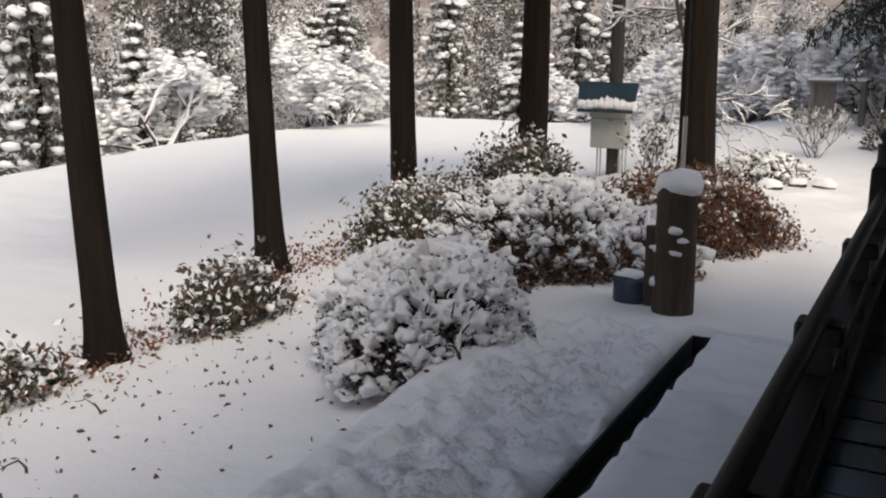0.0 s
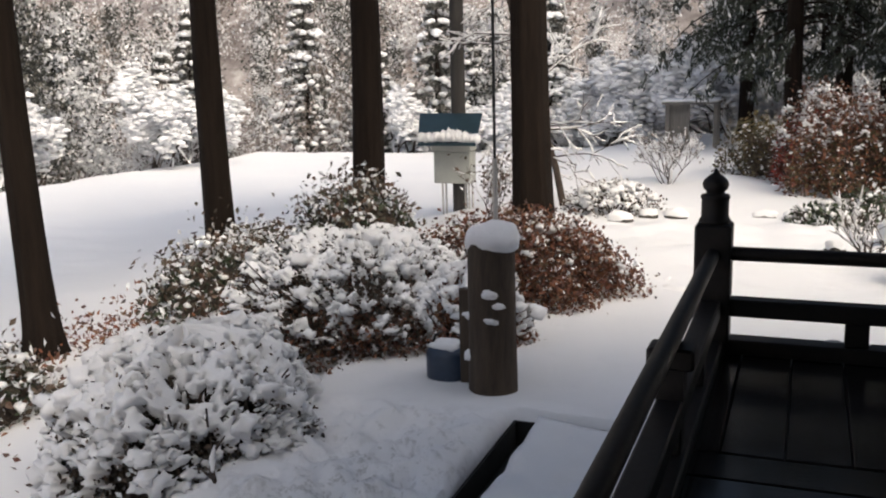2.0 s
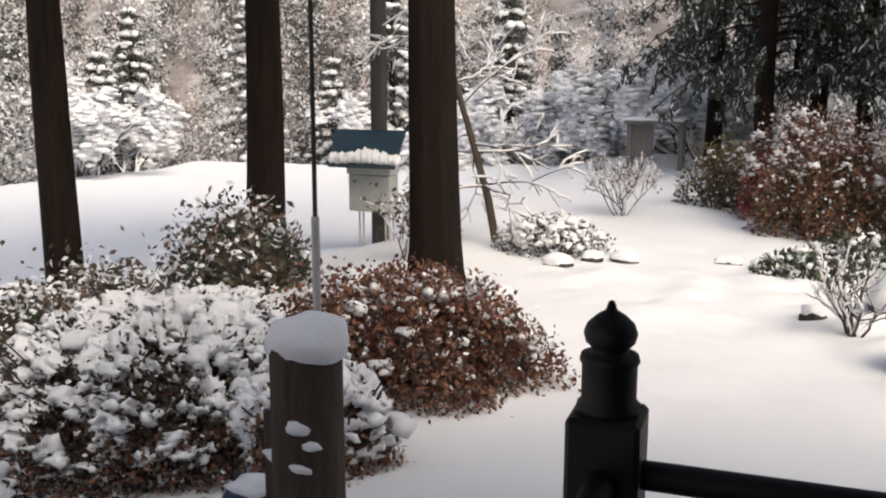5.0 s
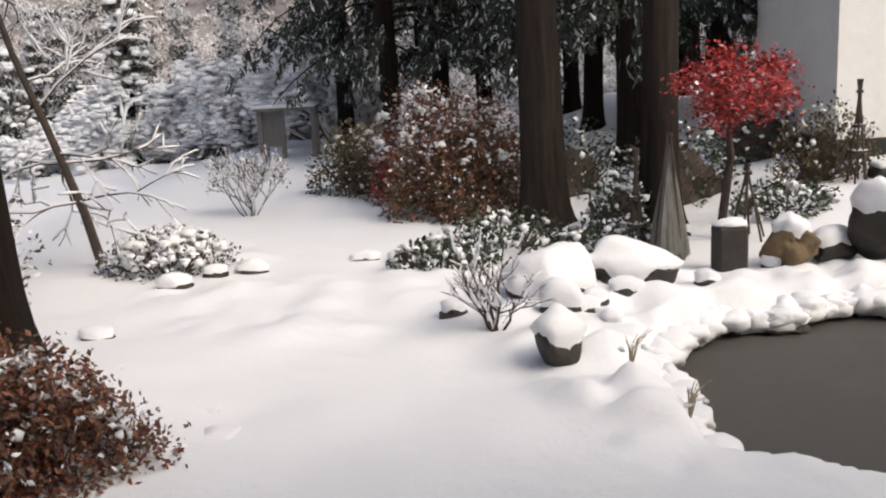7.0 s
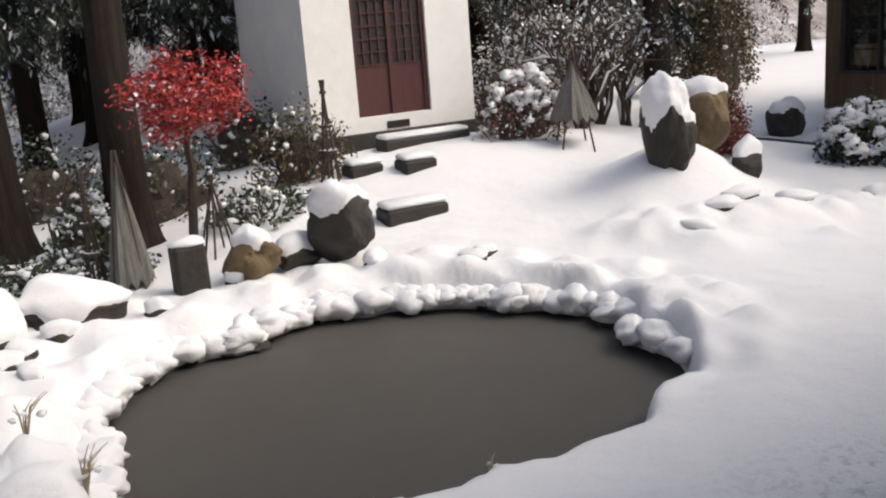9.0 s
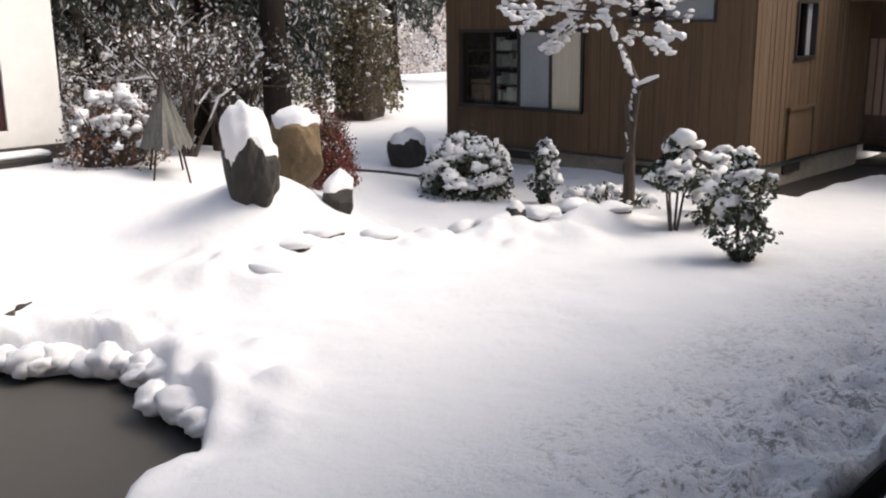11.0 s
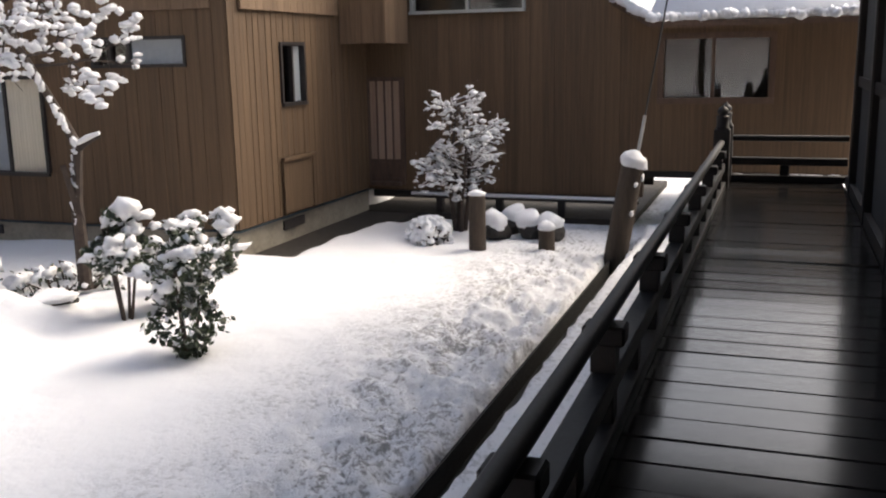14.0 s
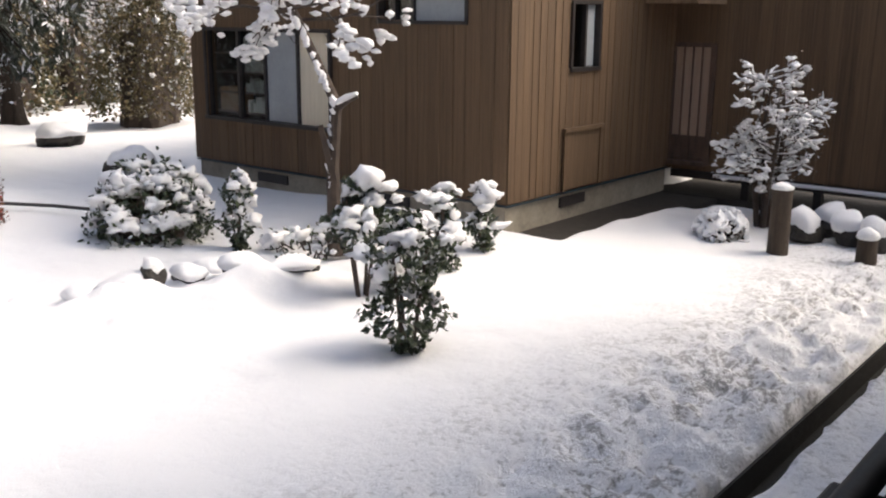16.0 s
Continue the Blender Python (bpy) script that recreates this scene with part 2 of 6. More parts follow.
def snow_mat(name, clod=0.0):
    m, N, L, p = node_mat(name)
    pos = N.new("ShaderNodeNewGeometry").outputs["Position"]
    big, mid, fine = noise_node(N, L, pos, 0.5), noise_node(N, L, pos, 9), noise_node(N, L, pos, 90, 3)
    col = mix_node(N, L, big, (0.72, 0.725, 0.75), (0.78, 0.775, 0.78))
    if clod:
        # grey slush, and drip-pit shade put into the colour, where the eaves shed water
        sep = N.new("ShaderNodeSeparateXYZ")
        L.new(pos, sep.inputs[0])
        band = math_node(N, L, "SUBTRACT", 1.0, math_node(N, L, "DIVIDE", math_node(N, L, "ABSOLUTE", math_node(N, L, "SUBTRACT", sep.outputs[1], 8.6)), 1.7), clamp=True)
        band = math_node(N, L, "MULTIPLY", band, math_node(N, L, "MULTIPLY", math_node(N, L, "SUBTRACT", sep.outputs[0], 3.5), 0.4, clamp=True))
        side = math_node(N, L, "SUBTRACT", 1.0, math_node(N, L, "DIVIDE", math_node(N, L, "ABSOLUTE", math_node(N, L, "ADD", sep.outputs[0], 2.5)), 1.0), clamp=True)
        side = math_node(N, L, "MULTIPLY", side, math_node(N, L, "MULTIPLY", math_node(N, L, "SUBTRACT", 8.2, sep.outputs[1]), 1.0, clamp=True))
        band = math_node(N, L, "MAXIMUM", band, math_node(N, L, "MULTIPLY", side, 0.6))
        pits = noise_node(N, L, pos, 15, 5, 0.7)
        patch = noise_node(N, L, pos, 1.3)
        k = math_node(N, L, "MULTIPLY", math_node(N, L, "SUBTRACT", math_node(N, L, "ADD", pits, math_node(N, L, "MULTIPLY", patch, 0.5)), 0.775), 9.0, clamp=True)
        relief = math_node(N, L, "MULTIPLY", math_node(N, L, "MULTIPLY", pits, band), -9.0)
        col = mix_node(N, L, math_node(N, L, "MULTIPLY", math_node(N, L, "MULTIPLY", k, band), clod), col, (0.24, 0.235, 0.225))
        # bare winter woodland floor beyond the field
        off = N.new("ShaderNodeVectorMath")
        off.operation = "DISTANCE"
        L.new(pos, off.inputs[0])
        off.inputs[1].default_value = (2.0, 12.0, -2.0)
        wood = math_node(N, L, "MULTIPLY", math_node(N, L, "SUBTRACT", off.outputs["Value"], 46.0), 0.08, clamp=True)
        mottle = noise_node(N, L, pos, 0.35, 8, 0.75)
        col = mix_node(N, L, wood, col, ramp_node(N, L, mottle, [(0.35, (0.12, 0.10, 0.092)), (0.55, (0.31, 0.275, 0.26)), (0.7, (0.62, 0.60, 0.59))]))
    L.new(col, p.inputs["Base Color"])
    p.inputs["Roughness"].default_value = 0.65
    p.inputs["Specular IOR Level"].default_value = 0.25
    h = math_node(N, L, "ADD", mid, math_node(N, L, "MULTIPLY", fine, 0.35))
    if clod:
        h = math_node(N, L, "ADD", h, relief)
    bump_node(N, L, h, 0.45, 0.025, p)
    return m


def glass_mat(name, gloss=0.02):
    """A thin pane: clear, with a faint mirror gloss."""
    m, N, L, p = node_mat(name)
    clear, shine, mixed = N.new("ShaderNodeBsdfTransparent"), N.new("ShaderNodeBsdfGlossy"), N.new("ShaderNodeMixShader")
    clear.inputs[0].default_value = (0.82, 0.85, 0.85, 1)
    shine.inputs["Roughness"].default_value = gloss
    mixed.inputs[0].default_value = 0.055
    L.new(clear.outputs[0], mixed.inputs[1])
    L.new(shine.outputs[0], mixed.inputs[2])
    L.new(mixed.outputs[0], N["Material Output"].inputs[0])
    return m


SNOW = snow_mat("snow")
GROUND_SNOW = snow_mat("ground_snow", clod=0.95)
BLACK_WOOD = surface("blackened_wet_wood", (0.004, 0.0035, 0.0035), (0.020, 0.016, 0.014), 5, 0.55, 0.35, 0.004, (1, 1, 1), 8, 0.25, spec=0.3)
DECK_WOOD = surface("wet_deck_board", (0.006, 0.006, 0.006), (0.024, 0.020, 0.018), 2.2, 0.16, 0.10, 0.004, (6, 0.8, 1), 5, 0.5, wet=0.10, spec=0.32)
HOUSE_WOOD = surface("brown_cedar_siding", (0.057, 0.034, 0.017), (0.152, 0.093, 0.047), 3.0, 0.75, 0.5, 0.006, (9, 9, 0.25), 6, 0.14)
# a paler tone of the siding for the bay and upper boards
FASCIA_WOOD = surface("paler_siding", (0.10, 0.062, 0.034), (0.23, 0.150, 0.088), 3.0, 0.75, 0.4, 0.005, (8, 8, 0.25), 6, 0.14)
FRAME_WOOD = surface("weathered_frame_wood", (0.045, 0.028, 0.020), (0.14, 0.085, 0.055), 5, 0.7, 0.3, 0.004, (2, 2, 0.6), 6, 0.2)
DARK_FRAME = surface("dark_window_frame", (0.010, 0.008, 0.008), (0.030, 0.024, 0.022), 8, 0.5, 0.1)
CONCRETE = surface("stained_concrete", (0.16, 0.14, 0.11), (0.36, 0.32, 0.25), 3, 0.9, 0.4, 0.01)
PLASTER = surface("white_plaster", (0.70, 0.69, 0.66), (0.84, 0.83, 0.80), 1.2, 0.9, 0.15, 0.004)
MAROON = surface("maroon_painted_wood", (0.045, 0.012, 0.012), (0.085, 0.026, 0.024), 5, 0.6, 0.2, 0.003, (4, 4, 0.5))
BARK = surface("cedar_bark", (0.004, 0.0028, 0.002), (0.024, 0.0165, 0.0125), 4, 0.95, 1.0, 0.05, (3, 3, 0.22), 5, spec=0.15)
POST_WOOD = surface("old_post_wood", (0.018, 0.013, 0.009), (0.085, 0.062, 0.044), 5, 0.9, 1.0, 0.015, (3, 3, 0.35), 5, top_snow=0.12)
BARK_GREY = surface("grey_brown_bark", (0.009, 0.007, 0.006), (0.044, 0.035, 0.029), 4, 0.95, 1.0, 0.05, (3, 3, 0.22), 5, spec=0.15)
TWIG = surface("dark_twig", (0.025, 0.018, 0.014), (0.08, 0.058, 0.045), 12, 0.9, 0.4)
ROCK = surface("dark_wet_rock", (0.008, 0.007, 0.006), (0.045, 0.038, 0.031), 3, 0.75, 0.9, 0.03, fine=6)
ROCK_BROWN = surface("ochre_rock", (0.05, 0.034, 0.016), (0.20, 0.14, 0.07), 2.5, 0.8, 0.9, 0.03, fine=6)
SOIL = surface("dark_wet_soil", (0.012, 0.010, 0.008), (0.04, 0.032, 0.024), 6, 0.9, 0.8, 0.02)
# one near-black tone for the trench's floor and lining
DITCH = surface("near_black_ditch", (0.004, 0.004, 0.004), (0.012, 0.011, 0.009), 6, 0.9, 0.5, 0.02)
GREY_METAL = surface("grey_painted_metal", (0.30, 0.31, 0.29), (0.40, 0.41, 0.38), 6, 0.5, 0.1)
BLUE_METAL = surface("dark_blue_sheet_metal", (0.009, 0.022, 0.032), (0.022, 0.045, 0.060), 5, 0.45, 0.1)
POLE_GREY = surface("weathered_pole", (0.022, 0.020, 0.019), (0.060, 0.055, 0.052), 5, 0.85, 0.4, 0.005, (3, 3, 0.4))
PVC = surface("grey_pipe", (0.34, 0.33, 0.31), (0.46, 0.45, 0.43), 8, 0.5, 0.05)
CABLE = surface("black_cable", (0.008, 0.008, 0.008), (0.02, 0.02, 0.02), 9, 0.6, 0.0)
BLUE_PLASTIC = surface("blue_enamel", (0.012, 0.022, 0.045), (0.03, 0.05, 0.085), 6, 0.45, 0.1)
CURTAIN = surface("cream_curtain", (0.52, 0.46, 0.34), (0.74, 0.67, 0.53), 4, 0.9, 0.3, 0.01, (8, 8, 0.2))
PAPER = surface("paper_bundles", (0.25, 0.24, 0.20), (0.62, 0.60, 0.52), 9, 0.9, 0.1, islands=0.8)
CARD = surface("cardboard", (0.22, 0.13, 0.07), (0.33, 0.20, 0.11), 6, 0.9, 0.1)
# the rooms' lack of daylight is put into this near-black colour
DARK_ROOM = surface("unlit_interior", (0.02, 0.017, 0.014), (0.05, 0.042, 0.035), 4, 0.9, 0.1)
GREY_PANEL = surface("grey_sheet_panel", (0.24, 0.26, 0.275), (0.33, 0.35, 0.36), 3, 0.5, 0.05)
PINK_BOARD = surface("faded_pinkish_board", (0.26, 0.17, 0.12), (0.40, 0.28, 0.20), 4, 0.8, 0.2, 0.003, (6, 6, 0.4), pieces=0.2)
GREY_BOARD = surface("grey_weathered_board", (0.012, 0.013, 0.014), (0.034, 0.036, 0.038), 3, 0.8, 0.3, 0.004, (5, 5, 0.4), pieces=0.2)
GLASS = glass_mat("window_glass")
LEAF_EVERGREEN = leaf_mat("evergreen_leaf", [(0.010, 0.018, 0.008), (0.022, 0.038, 0.014), (0.045, 0.065, 0.022)], 0.10, 0.4)
LEAF_DUSTED = leaf_mat("snow_dusted_leaf", [(0.03, 0.028, 0.016), (0.075, 0.055, 0.035), (0.10, 0.05, 0.03)], 0.30)
LEAF_HEDGE = leaf_mat("dark_hedge_leaf", [(0.016, 0.014, 0.009), (0.045, 0.034, 0.022), (0.075, 0.042, 0.026)], 0.08)
LEAF_RUSSET = leaf_mat("russet_leaf", [(0.035, 0.018, 0.012), (0.13, 0.038, 0.022), (0.24, 0.090, 0.038), (0.11, 0.075, 0.038)], 0.08)
LEAF_RED = leaf_mat("red_maple_leaf", [(0.16, 0.010, 0.010), (0.38, 0.022, 0.022), (0.52, 0.05, 0.04)], 0.05)
LEAF_OLIVE = leaf_mat("olive_leaf", [(0.045, 0.042, 0.014), (0.11, 0.09, 0.03), (0.16, 0.11, 0.045)], 0.08)
LEAF_CEDAR = leaf_mat("cedar_spray", [(0.008, 0.014, 0.009), (0.017, 0.028, 0.016), (0.032, 0.045, 0.026)], 0.045)
LEAF_GROVE = leaf_mat("grove_cedar_spray", [(0.010, 0.016, 0.011), (0.022, 0.034, 0.020), (0.045, 0.056, 0.036)], 0.13)
LEAF_FAR_DARK = leaf_mat("far_dark_spray", [(0.030, 0.034, 0.028), (0.065, 0.068, 0.058), (0.14, 0.13, 0.115)], 0.0)
LEAF_FAR_BROWN = leaf_mat("far_bare_twigs", [(0.09, 0.07, 0.06), (0.20, 0.165, 0.145), (0.38, 0.34, 0.32)], 0.10)
LEAF_FAR_WHITE = leaf_mat("snow_on_far_boughs", [(0.68, 0.68, 0.69), (0.85, 0.85, 0.86)], 0.0)
LEAF_FAR_SNOWY = leaf_mat("snowy_conifer_spray", [(0.03, 0.034, 0.028), (0.06, 0.065, 0.055), (0.13, 0.13, 0.12), (0.30, 0.30, 0.30)], 0.28)
LEAF_FROSTED = leaf_mat("frosted_twigs", [(0.09, 0.07, 0.06), (0.22, 0.185, 0.165), (0.45, 0.42, 0.40)], 0.38)

# ---- ground ----
POND = (4.35, 13.05)


def pond_edge(x, y):
    """How far a place lies outside the pond's rim, in metres."""
    dx, dy = np.asarray(x, float) - POND[0], np.asarray(y, float) - POND[1]
    a = np.arctan2(dy, dx)
    rim = 2.08 + 0.17 * np.cos(2 * a - 0.15) + 0.07 * np.sin(5 * a + 1.0) + 0.05 * np.sin(9 * a) + 0.04 * np.sin(17 * a + 2) + 0.28 * np.exp(-((a + 0.62) / 0.30) ** 2) + 0.22 * np.exp(-((a + 1.9) / 0.7) ** 2) + 0.26 * np.exp(-((a + 2.72) / 0.32) ** 2) + 0.05 * np.abs(np.sin(13 * a)) * step(-0.7, -0.2, a)
    return np.hypot(dx, dy) - rim


def scattered_mounds():
    """Places, radii and heights of the soft heaps of snow over buried stones."""
    rs = np.random.RandomState(88)
    out = []
    for k in range(150):
        a, d = rs.uniform(-0.45, 3.6), 0.16 + 0.75 * rs.rand() ** 1.6
        r = 2.2 + 0.17 * math.cos(2 * a - 0.15) + d
        out.append((POND[0] + r * math.cos(a), POND[1] + r * math.sin(a), rs.uniform(0.10, 0.24), rs.uniform(0.05, 0.19)))
    for k in range(60):
        out.append((rs.uniform(1.0, 3.3), rs.uniform(13.2, 15.7), rs.uniform(0.18, 0.42), rs.uniform(0.08, 0.26)))
    for k in range(70):
        x = rs.uniform(8.0, 13.8)
        out.append((x, 14.35 - 0.26 * (x - 8.6) + rs.normal() * 0.26, rs.uniform(0.14, 0.32), rs.uniform(0.05, 0.16)))
    for k in range(26):
        out.append((rs.uniform(-2.8, 0.8), 15.9 + rs.normal() * 0.9, rs.uniform(0.2, 0.4), rs.uniform(0.03, 0.10)))
    return [(mx, my, mr, min(mh, 0.55 * mr)) for mx, my, mr, mh in out]


def height(x, y):
    """The snow's surface over the whole place."""
    x, y = np.asarray(x, float), np.asarray(y, float)
    z = np.full(np.broadcast(x, y).shape, -1.07)
    z = z - 0.28 * step(-3.35, -3.75, x + 0.06 * (y - 5)) * step(10, 7.5, y)
    z = z - 0.60 * step(-4.5, -8.5, x) - 0.35 * step(-9, -16, x)
    z = z - 0.5 * step(22, 40, y) * step(8, 0, x)
    z = z + 0.40 * np.exp(-((x + 3.2) ** 2 + (y - 12.3) ** 2) / 3.0)
    z = z + 0.45 * step(14.5, 19, y) * step(3.5, 8.5, x) * step(15, 12, x) + 0.25 * step(16, 19.5, y) * step(3, 6, x) * step(12, 10, x)
    z = z - 0.22 * step(19.6, 21.0, x) * step(14, 12.5, y)
    z = z + 0.07 * (vnoise(x * 0.45 + 3, y * 0.45) - 0.5) + 0.05 * (vnoise(x * 1.7, y * 1.7 + 9) - 0.5) + 0.016 * (vnoise(x * 6, y * 6) - 0.5)
    z = z + 0.72 * np.exp(-((x - 9.8) ** 2 * 0.7 + (y - 15.7) ** 2) / 0.8)
    ridge = np.exp(-((y - 14.35 + 0.26 * (x - 8.6)) / 0.38) ** 2) * step(7.6, 8.6, x) * step(13.9, 13.2, x)
    z = z + ridge * (0.10 + 0.10 * (vnoise(x * 2.6, y * 2.6) - 0.4) + 0.08 * (vnoise(x * 6, y * 6) - 0.5))
    z = z + 0.06 * np.exp(-((x - 1.4) ** 2 + (y - 12.3) ** 2) / 0.25)
    edge = np.exp(-((y - 15.0 + 0.9 * (x + 1.4)) / 0.5) ** 2) * step(-3.2, -2.4, x) * step(0.2, -0.6, x)
    z = z + edge * 0.10 * (vnoise(x * 3, y * 3) - 0.3)
    # terrace edge, valley and wooded hillside
    out = np.maximum(-(x + 20.6 + 0.16 * (y - 15) + 1.2 * (vnoise(y * 0.13, 2.0) - 0.5)), y - 41.5 - 1.5 * (vnoise(x * 0.1, 5.0) - 0.5))
    z = z - 5.0 * step(0, 9, out)
    far = np.maximum(out - 18, 0)
    z = z + 0.52 * far + 9 * (vnoise(x * 0.02, y * 0.02) - 0.5) * step(10, 60, far)
    z = np.minimum(z, 90 + 20 * vnoise(x * 0.01, y * 0.01))
    # lumps round the pond, and its basin
    e = pond_edge(x, y)
    band = step(1.3, 0.35, e) * step(-0.1, 0.15, e)
    z = z + band * (0.16 * (vnoise(x * 2.4, y * 2.4 + 4) - 0.36) + 0.10 * (vnoise(x * 5.5 + 2, y * 5.5) - 0.5)) * step(10.6, 11.8, y)
    heap = np.zeros_like(z)
    for mx, my, mr, mh in MOUNDS:
        heap += (mh * np.exp(-np.minimum(((x - mx) ** 2 + (y - my) ** 2) / mr ** 2, 40))) ** 3
    z = z + np.cbrt(heap) - 0.05 * step(1.5, 0.2, e)
    z = z - 0.9 * step(0.16, -0.12, e)
    bare = step(12.15, 12.45, y + 0.25 * (vnoise(x * 1.5, y) - 0.5)) * step(13.3, 13.2, y) * step(16.7, 17.4, x) * step(21.9, 21.5, x)
    z = z - 0.28 * bare
    # pits of the drip line
    drip = step(9.9, 8.6, y) * step(7.9, 8.15, y) * step(3, 5, x) * step(19, 17, x)
    z = z + drip * (0.12 * (vnoise(x * 6, y * 7) - 0.5) + 0.13 * (vnoise(x * 12, y * 13 + 5) - 0.5))
    dripa = step(-3.6, -3.0, x) * step(-1.75, -2.0, x) * step(8.2, 7.6, y)
    z = z + dripa * (0.16 * (vnoise(x * 5.5, y * 5.5) - 0.5) + 0.15 * (vnoise(x * 9, y * 9) - 0.5) + 0.06 * (vnoise(x * 17, y * 17) - 0.5))
    # gutter trench under the eaves
    wob = 0.05 * (vnoise(x * 5, y * 5) - 0.5)
    t1 = step(0.15, 0.09, np.abs(y - 7.97 + wob)) * step(-2.0, -1.8, x) * step(19.3, 19.1, x)
    t2 = step(0.15, 0.09, np.abs(x + 1.76 + wob)) * step(8.0, 7.9, y)
    z = z - 0.40 * np.maximum(t1, t2)
    # raised stone base beside the veranda, below the deck
    base = step(7.90, 7.83, y + wob) * step(-1.69, -1.62, x + wob)
    z = z + base * (0.10 + 0.05 * (vnoise(x * 7, y * 7 + 3) - 0.5))
    under = step(6.95, 6.75, y) * step(-0.75, -0.55, x) * step(19, 18, x)
    z = z - 0.35 * under
    return z


MOUNDS = scattered_mounds()


def spread(*spans):
    return np.unique(np.concatenate([np.arange(a, b, s) for a, b, s in spans]).round(4))


xs = spread((-700, -100, 40), (-100, -26, 3), (-26, -4.2, 0.35), (-4.2, -1.5, 0.05), (-1.5, 20, 0.07), (20, 34, 0.5), (34, 100, 4), (100, 701, 40))
ys = spread((-600, -60, 45), (-60, 2, 2), (2, 8.4, 0.05), (8.4, 16.4, 0.065), (16.4, 20, 0.11), (20, 46, 0.55), (46, 130, 2.5), (130, 801, 35))
gx, gy = np.meshgrid(xs, ys)
gz = height(gx, gy)
nx, ny = len(xs), len(ys)
i, j = np.meshgrid(np.arange(nx - 1), np.arange(ny - 1))
q = (j * nx + i).ravel()[:, None]
ground = Shape().add(np.stack([gx, gy, gz], -1).reshape(-1, 3), q + [0, 1, nx + 1, nx])
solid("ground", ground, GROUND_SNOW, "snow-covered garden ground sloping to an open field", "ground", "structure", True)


def gz_at(x, y):
    return float(height(np.array([x]), np.array([y]))[0])


water = surface("still_dark_water", (0.060, 0.056, 0.050), (0.078, 0.073, 0.066), 0.6, 0.55, 0.05, 0.003, spec=0.35)
a = np.linspace(0, 2 * np.pi, 72, endpoint=False)
w = Shape().add(np.vstack([np.stack([POND[0] + 2.9 * np.cos(a), POND[1] + 2.9 * np.sin(a), np.full(72, -1.40)], 1), [[*POND, -1.40]]]), [(k, (k + 1) % 72, 72) for k in range(72)])
solid("water", w, water, "still dark grey pond water", "pond", "structure", True)
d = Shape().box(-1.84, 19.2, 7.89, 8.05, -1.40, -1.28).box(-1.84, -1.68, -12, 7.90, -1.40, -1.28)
# near-black lining slabs along both sides of the channel
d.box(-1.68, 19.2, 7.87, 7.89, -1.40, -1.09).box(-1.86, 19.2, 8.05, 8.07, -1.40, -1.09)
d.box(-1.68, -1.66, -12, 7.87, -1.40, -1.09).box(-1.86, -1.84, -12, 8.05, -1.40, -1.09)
solid("drain", d, DITCH, "near-black gutter trench under the eaves", "drain", "structure")
# the last slab is added dark, as shade for the gap under the house
s = Shape().box(-0.62, 18.6, -14, 6.85, -1.25, -1.12).box(16.95, 21.3, 12.1, 13.2, -1.27, -1.19).box(21.3, 26.5, 8.3, 13.3, -1.3, -1.18)
solid("soil", s, SOIL, "dark bare soil beneath the veranda and along the wall, and added shade under the house", "soil", "structure")

# ---- temple: deck, walls, eaves ----
deck = thing("veranda_floor", "dark wet wooden veranda floor of cross boards", "floor", kind="structure")
beam = Shape()
beam.box(-0.44, -0.30, -14, 6.80, -0.22, -0.045, bevel=0.01).box(-0.30, 17.6, 6.62, 6.78, -0.22, -0.045, bevel=0.01).box(-0.30, 17.6, 5.30, 5.44, -0.22, -0.045)
part("beam", beam, BLACK_WOOD, deck)
# unseen sheet added below the boards so no light shows through their gaps
part("sub_floor", Shape().box(-0.30, 17.5, 5.44, 6.62, -0.09, -0.06).box(-0.30, 0.95, -14, 5.30, -0.09, -0.06), BLACK_WOOD, deck)
for k in range(10):
    leg = Shape().tube([(0, 0, -1.15), (0, 0, -0.2)], 0.08, 10)
    part("support_post", leg, BLACK_WOOD, deck).matrix_basis = pose(-0.1 + k * 1.95, 6.55, 0)
for k in range(7):
    part("support_post", Shape().tube([(0, 0, -1.15), (0, 0, -0.2)], 0.08, 10), BLACK_WOOD, deck).matrix_basis = pose(-0.2, 4.4 - k * 2.2, 0)
wall_t = Shape()
wall_t.box(1.15, 17.5, 5.05, 5.27, -0.2, 4.05).box(0.98, 1.15, -14, 5.05, -0.2, 4.05)
solid("wall_temple", wall_t, GREY_BOARD, "grey weathered board wall of the temple", "wall", "structure")
trim = Shape()
for x in (1.15, 3.1, 5.05, 7.0, 8.95, 10.9, 12.85, 14.8, 16.75):
    trim.box(x - 0.09, x + 0.09, 5.0, 5.34, 0, 3.3, bevel=0.012)
trim.box(1.2, 17.4, 5.272, 5.33, 0.0, 0.12).box(1.2, 17.4, 5.272, 5.31, 1.15, 1.25).box(1.2, 17.4, 5.272, 5.31, 2.05, 2.2)
for y in (-12, -10, -8, -6, -4, -2, 0, 2, 4):
    trim.box(0.9, 1.2, y - 0.09, y + 0.09, 0, 3.3)
solid("trim", trim, BLACK_WOOD, "black wooden posts and rails of the temple wall", "trim", "structure")
eave = Shape()
eave.add([(-1.8, -16, 3.75), (-1.8, 8.0, 3.75), (17.9, 8.0, 3.75), (24, 8.0, 3.75), (1.1, -16, 4.05), (1.1, 5.1, 4.05), (16.5, 5.1, 4.05), (17.9, 5.1, 4.05)], [(0, 1, 5, 4), (1, 2, 7, 5)])
